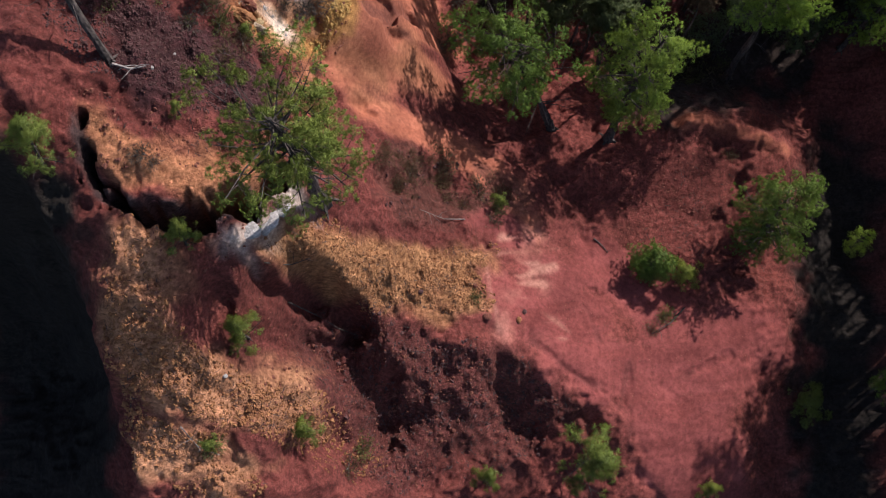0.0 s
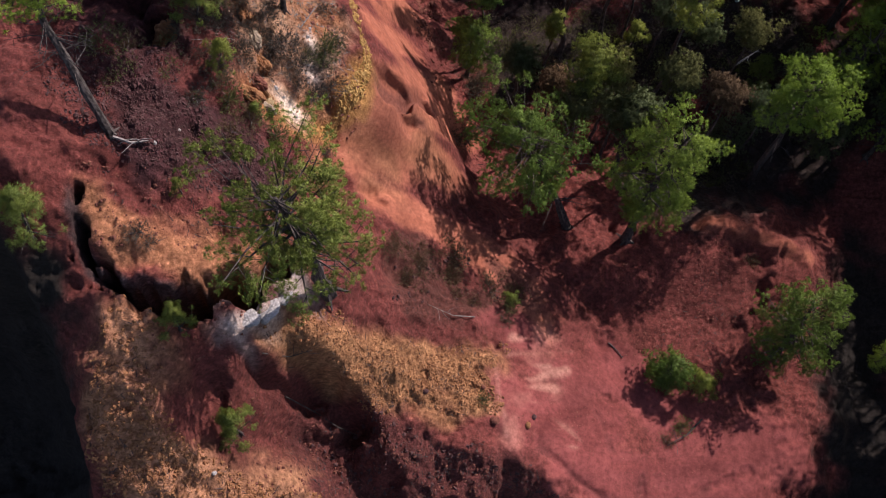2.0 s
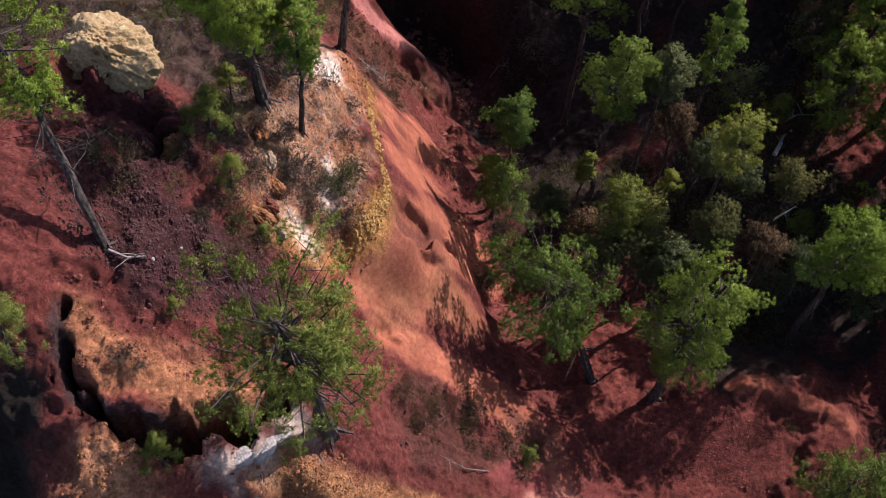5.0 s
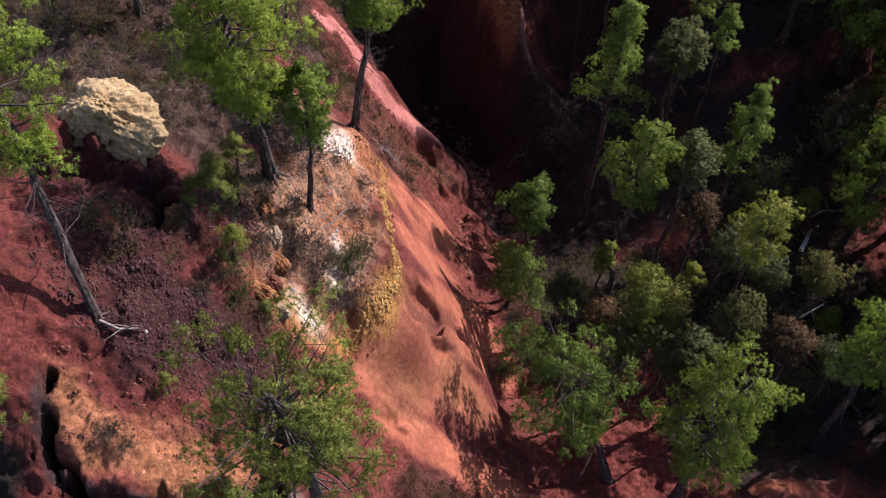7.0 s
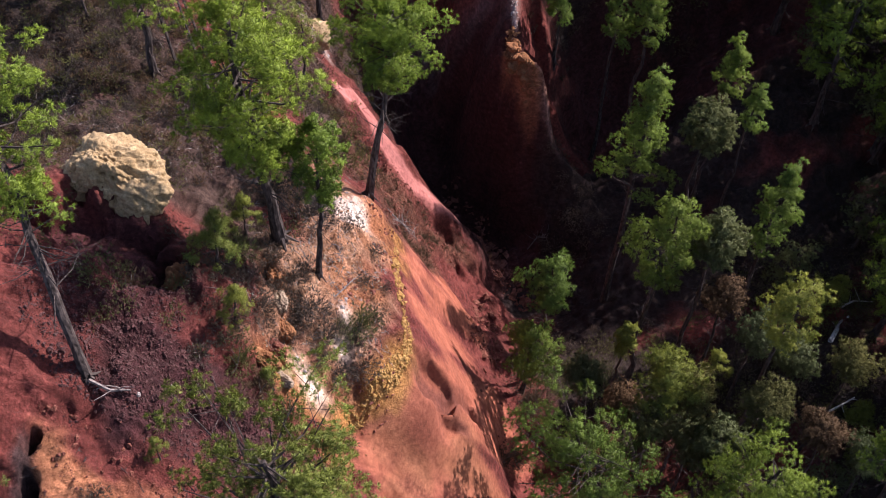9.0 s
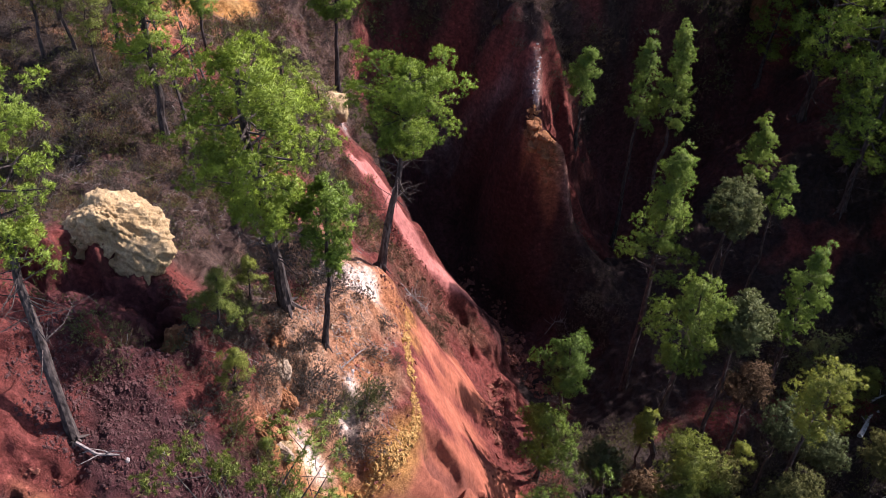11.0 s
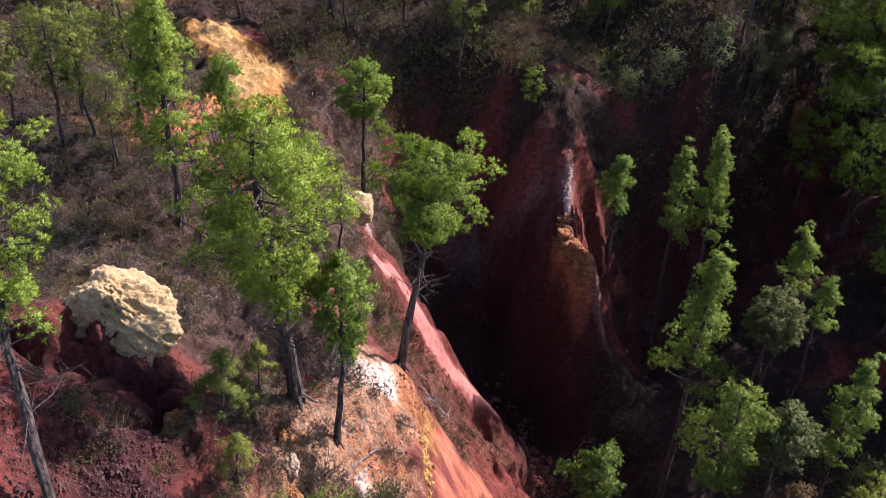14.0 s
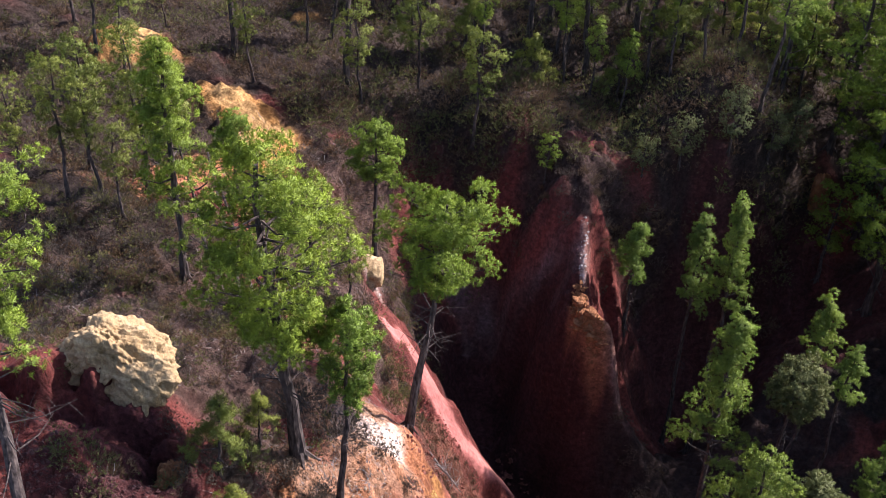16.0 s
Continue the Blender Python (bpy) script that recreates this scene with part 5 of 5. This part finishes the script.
heath("heath", FAR_HEATH, 1300, HEATH_BROWN, "brown heath on the far plateau", 304, (0.3, 0.7), 30, 5, 0.17, 0.02)
heath("heath", FAR_HEATH, 250, HEATH_GREY, "grey scrub on the far plateau", 305, (0.3, 0.7), 30, 5, 0.17, 0.02)
heath("heath", FAR_HEATH, 950, HEATH_OLIVE, "olive scrub on the far plateau", 306, (0.3, 0.85), 30, 5, 0.17, 0.02)
VALLEY_SCRUB = [(3.0, 21.0, 12.0, 22.4, 2.2), (5.0, 18.0, 10.0, 17.4, 1.6), (8.0, 26.0, 12.0, 26.0, 2.0), (1.4, 18.4, 2.4, 21.0, 0.9)]
heath("scrub", VALLEY_SCRUB, 340, HEATH_GREY, "grey dead scrub in the valley", 307, (0.25, 0.6))
heath("scrub", VALLEY_SCRUB, 300, HEATH_OLIVE, "olive scrub in the valley", 308, (0.25, 0.7))
GULLY_SCRUB = [(0.8, 29.0, 2.6, 27.6, 0.7), (-2.0, 33.6, 0.6, 33.8, 0.7), (-7.5, 15.6, -6.4, 13.6, 0.6), (-7.0, 18.0, -5.6, 18.6, 0.6), (-6.7, 16.4, -6.2, 14.0, 0.4)]
heath("heath", [(-5.8, 24.6, -3.2, 24.4, 0.6), (-5.2, 22.6, -4.0, 22.0, 0.5), (-3.6, 34.0, 0.6, 34.6, 0.8)], 150, HEATH_BROWN, "dry brown scrub beside the smooth slope", 310, (0.12, 0.32))
heath("scrub", BRUSH, 70, HEATH_BROWN, "dry brown brush above the apron", 311, (0.2, 0.42))
heath("scrub", [(-11.0, 13.8, -8.6, 14.0, 0.7), (-8.4, 13.2, -6.8, 12.8, 0.5)], 24, HEATH_OLIVE, "dark scrub in the shaded gully", 312, (0.2, 0.5))
heath("scrub", GULLY_SCRUB, 260, HEATH_GREY, "grey scrub round the gully", 309, (0.2, 0.45))


def shrub(seed, radius, tall, stems, mat, length=0.13, width=0.010, fan=9):
    rng = np.random.RandomState(seed)
    wood, leaf = Build(), Build()
    for k in range(7):
        d = unit(rng.randn(3) + (0, 0, 1.2)) * (radius * 0.7, radius * 0.7, tall * 0.8)
        wood.tube([(0, 0, -0.05), d * 0.5 + rng.randn(3) * 0.02, np.abs(d) * (np.sign(d[0]), np.sign(d[1]), 1)], (0.014, 0.01, 0.004), 4, k)
    leaf.triangles(shrub_blades(rng, np.zeros(3), radius, tall, stems, length, width, fan))
    return wood.mesh("stem", TWIG_WOOD), leaf.mesh("foliage", mat)


GREY_SHRUB = shrub(401, 0.5, 0.45, 210, HEATH_GREY)
OLIVE_SHRUB = shrub(402, 0.5, 0.5, 230, HEATH_OLIVE)
BROWN_SHRUB = shrub(403, 0.5, 0.4, 200, HEATH_BROWN)
for mesh, what, rows in (
    (GREY_SHRUB, "dry grey twiggy shrub", [(-5.1, 15.3, 0.9), (-5.3, 14.9, 0.8), (-4.75, 15.4, 0.5), (-4.25, 14.35, 0.8), (-4.0, 15.2, 0.7), (-4.05, 16.9, 0.55), (-4.6, 14.3, 0.6), (-5.5, 15.9, 0.7), (-7.85, 8.62, 0.6), (-7.6, 8.5, 0.45), (-3.8, 13.1, 0.5), (-4.0, 18.0, 0.5), (-3.5, 17.0, 0.4), (-4.6, 14.8, 0.9), (-3.6, 15.9, 0.7), (-3.75, 14.75, 0.9), (-5.4, 16.4, 0.6), (-5.6, 18.2, 1.1), (-6.7, 18.4, 1.0), (-6.9, 12.6, 0.7), (0.9, 18.6, 0.9)]),
    (OLIVE_SHRUB, "low olive green shrub", [(-3.9, 15.55, 1.0), (-4.4, 15.3, 0.6), (1.18, 6.6, 0.55), (2.1, 10.0, 0.7), (-5.1, 12.6, 0.9), (-6.2, 12.9, 1.0), (-6.6, 1.6, 0.8), (8.2, 6.6, 0.7), (-2.5, 1.8, 0.9), (3.9, 33.4, 0.9), (0.2, 34.6, 0.9), (-6.9, 15.9, 0.9)]),
    (BROWN_SHRUB, "dark brown dry shrub", [(1.4, 10.5, 1.0), (0.2, 11.2, 0.8), (-0.9, 10.5, 0.7), (1.9, 9.5, 0.7), (-1.4, 10.0, 0.6), (-5.6, 12.5, 0.9), (-6.0, 11.9, 0.8), (-8.6, 13.4, 1.0), (7.6, 6.1, 0.6), (0.2, 16.4, 0.9), (0.6, 17.0, 1.0), (1.0, 19.0, 1.0), (-2.9, 1.2, 0.9), (10.8, 12.6, 0.6)]),
):
    for n, (x, y, s) in enumerate(rows):
        plant("shrub", mesh, x, y, what + " on the ochre soil", "shrub", what + "s", n * 73, 1.2 * s)


# ---- dead wood ----
def deadwood(name, points, radius, mat, label, twigs=4, seed=0):
    """A fallen trunk or branch that lies along the ground; points: x, y and height over the ground."""
    rng = np.random.RandomState(seed)
    p = np.array([(x, y, ground_at(x, y) + h) for x, y, h in points])
    o = p[0].copy()
    b = Build()
    q = p - o
    b.tube(q, np.linspace(radius, radius * 0.45, len(q)), 6, seed)
    for k in range(twigs):
        s = rng.uniform(0.3, 0.95) * (len(q) - 1)
        i = min(int(s), len(q) - 2)
        a = q[i] + (q[i + 1] - q[i]) * (s - i)
        d = unit(rng.randn(3) + (0, 0, 0.4)) * rng.uniform(0.25, 0.7)
        b.tube([a, a + d * 0.5, a + d + rng.randn(3) * 0.05], (radius * 0.35, radius * 0.25, radius * 0.1), 4, k)
    ob = new(name, b.mesh(name, mat))
    ob.location = o
    return tagged(ob, label, "dead wood")


deadwood("fallen_log", [(10.85, 23.2, 0.1), (11.15, 23.8, 0.14), (11.3, 24.2, 0.1), (11.65, 24.5, 0.12)], 0.085, DEAD_WOOD, "bleached white fallen log in the scrub", 2, 1)
deadwood("fallen_branch", [(11.0, 21.0, 0.1), (11.4, 21.25, 0.14), (11.8, 21.5, 0.1)], 0.05, DEAD_WOOD, "bleached bare branch in the scrub", 3, 2)
deadwood("fallen_branch", [(11.4, 24.9, 0.1), (11.9, 25.3, 0.15), (12.6, 25.4, 0.1)], 0.045, DEAD_WOOD, "bleached bare branch in the scrub", 3, 3)
deadwood("stick", [(5.65, 9.35, 0.03), (5.95, 9.1, 0.05), (6.15, 8.85, 0.03)], 0.03, BARK, "dark broken stick on the red apron", 1, 4)
deadwood("dead_branch", [(-4.6, 5.9, 0.15), (-3.9, 5.8, 0.3), (-3.2, 5.4, 0.25), (-2.6, 5.3, 0.2)], 0.02, BARK, "bare branch hanging in the hollow", 6, 5)
deadwood("dead_branch", [(-5.0, 6.5, 0.1), (-4.4, 6.7, 0.25), (-3.8, 6.9, 0.2)], 0.02, BARK, "bare branch at the cliff edge", 6, 6)
deadwood("dead_branch", [(8.9, 6.9, 0.1), (8.3, 6.3, 0.2), (7.6, 5.9, 0.1)], 0.03, BARK, "fallen dark branch on the red apron", 6, 7)
deadwood("dead_branch", [(-8.5, 10.8, 0.1), (-8.1, 10.75, 0.12), (-7.7, 10.85, 0.08)], 0.045, TWIG_WOOD, "bare root beside the leaning pine", 4, 8)
deadwood("leaning_snag", [(-9.2, 21.6, 0.1), (-10.2, 23.2, 1.6), (-11.0, 24.4, 2.8)], 0.05, BARK, "thin dead trunk leaning among the pines", 5, 9)
deadwood("leaning_snag", [(-9.0, 22.0, 0.1), (-10.0, 23.4, 1.3), (-11.0, 24.6, 2.3)], 0.045, BARK, "thin dead trunk leaning among the pines", 5, 10)
deadwood("leaning_snag", [(-10.4, 22.6, 0.05), (-10.7, 22.8, 2.0), (-11.1, 23.0, 3.6)], 0.05, BARK, "thin dead standing trunk among the pines", 6, 11)
deadwood("dead_branch", [(-4.6, 16.0, 0.05), (-4.3, 16.6, 0.3), (-4.2, 17.0, 0.1)], 0.02, TWIG_WOOD, "fallen bare twig on the spur", 4, 12)
deadwood("dead_branch", [(-7.3, 2.0, 0.05), (-6.9, 1.5, 0.2), (-6.4, 1.3, 0.1)], 0.025, TWIG_WOOD, "dry twigs on the tan slope", 6, 13)
deadwood("dead_branch", [(0.9, 9.3, 0.05), (0.2, 9.2, 0.12), (-0.6, 9.3, 0.05)], 0.02, TWIG_WOOD, "dry twig above the ochre fan", 4, 14)


def twigs(name, lines, count, low, high, mat, label, seed):
    """Dry needles and twigs lying about, each a thin blade on the ground."""
    rng = np.random.RandomState(seed)
    x, y = scatter(rng, lines, count, 0.5)
    a, size = rng.uniform(0, 6.28, count), rng.uniform(low, high, count)
    x1, y1 = x + np.cos(a) * size, y + np.sin(a) * size
    p = np.stack([x, y, ground_height(x, y) + 0.015], -1)
    q = np.stack([x1, y1, ground_height(x1, y1) + 0.02 + 0.1 * size * rng.rand(count)], -1)
    side = np.stack([-np.sin(a), np.cos(a), 0 * a], -1) * 0.011
    b = Build()
    b.triangles(np.stack([p + side, p - side, q], 1))
    tagged(new(name, b.mesh(name, mat)), label, "litter", kind="stuff")


loose("gravel", BEIGE, 900, 0.01, 0.05, ROCK_PALE, "pale stones on the spur", 212)
loose("gravel", BEIGE + EMBER + [(-5.6, 13.4, -3.6, 13.4, 0.5)], 700, 0.01, 0.05, ROCK_ORANGE, "orange stones on the spur", 213)
loose("gravel", FLANK + [(-6.4, 6.6, -4.2, 4.0, 0.9), (-5.0, 3.4, -2.6, 1.8, 0.9), (-2.4, 9.4, 1.2, 9.2, 0.5)], 3200, 0.012, 0.07, ROCK_RED, "red clods and stones on the slopes", 220)
loose("gravel", RUST, 900, 0.015, 0.09, ROCK_RED, "rust red stones beside the smooth slope", 219)
loose("rubble", [(-3.2, 29.6, -1.5, 28.5, 0.3), (-1.6, 28.4, -0.6, 26.6, 0.35), (-1.0, 23.6, -0.9, 20.4, 0.5)], 500, 0.03, 0.16, ROCK_RED, "broken red rock below the smooth slope", 214, 0.3)
loose("gravel", PINK, 1400, 0.008, 0.035, ROCK_RED, "small red stones on the apron", 215)
twigs("litter", BEIGE + [(-6.8, 17.6, -6.2, 14.0, 0.6)], 600, 0.08, 0.35, TWIG_WOOD, "dry needles and twigs under the pines", 216)
twigs("litter", FLANK + TAN + OCHRE + [(-8.4, 9.2, -5.4, 9.4, 0.6), (8.0, 9.0, 9.6, 11.0, 1.0)], 1500, 0.06, 0.3, BARK, "dark twigs scattered on the slopes", 217)
twigs("litter", [(-11.0, 31.0, -7.0, 20.0, 2.4), (-14.5, 20.0, -10.5, 18.0, 1.9)], 1600, 0.08, 0.3, TWIG_WOOD, "bleached twigs among the heath", 218)
deadwood("dead_bush", [(-4.2, 21.3, 0.05), (-3.9, 21.6, 0.5), (-3.5, 22.0, 0.8)], 0.03, TWIG_WOOD, "bare dead bush leaning out from the slope", 16, 15)
deadwood("dead_bush", [(-4.0, 21.2, 0.05), (-3.8, 21.2, 0.5), (-3.3, 21.4, 0.9)], 0.025, TWIG_WOOD, "bare dead bush leaning out from the slope", 16, 16)
deadwood("dead_bush", [(0.2, 27.4, 0.05), (0.5, 27.5, 0.4), (0.9, 27.4, 0.6)], 0.02, TWIG_WOOD, "bare dead bush in the gully", 14, 17)
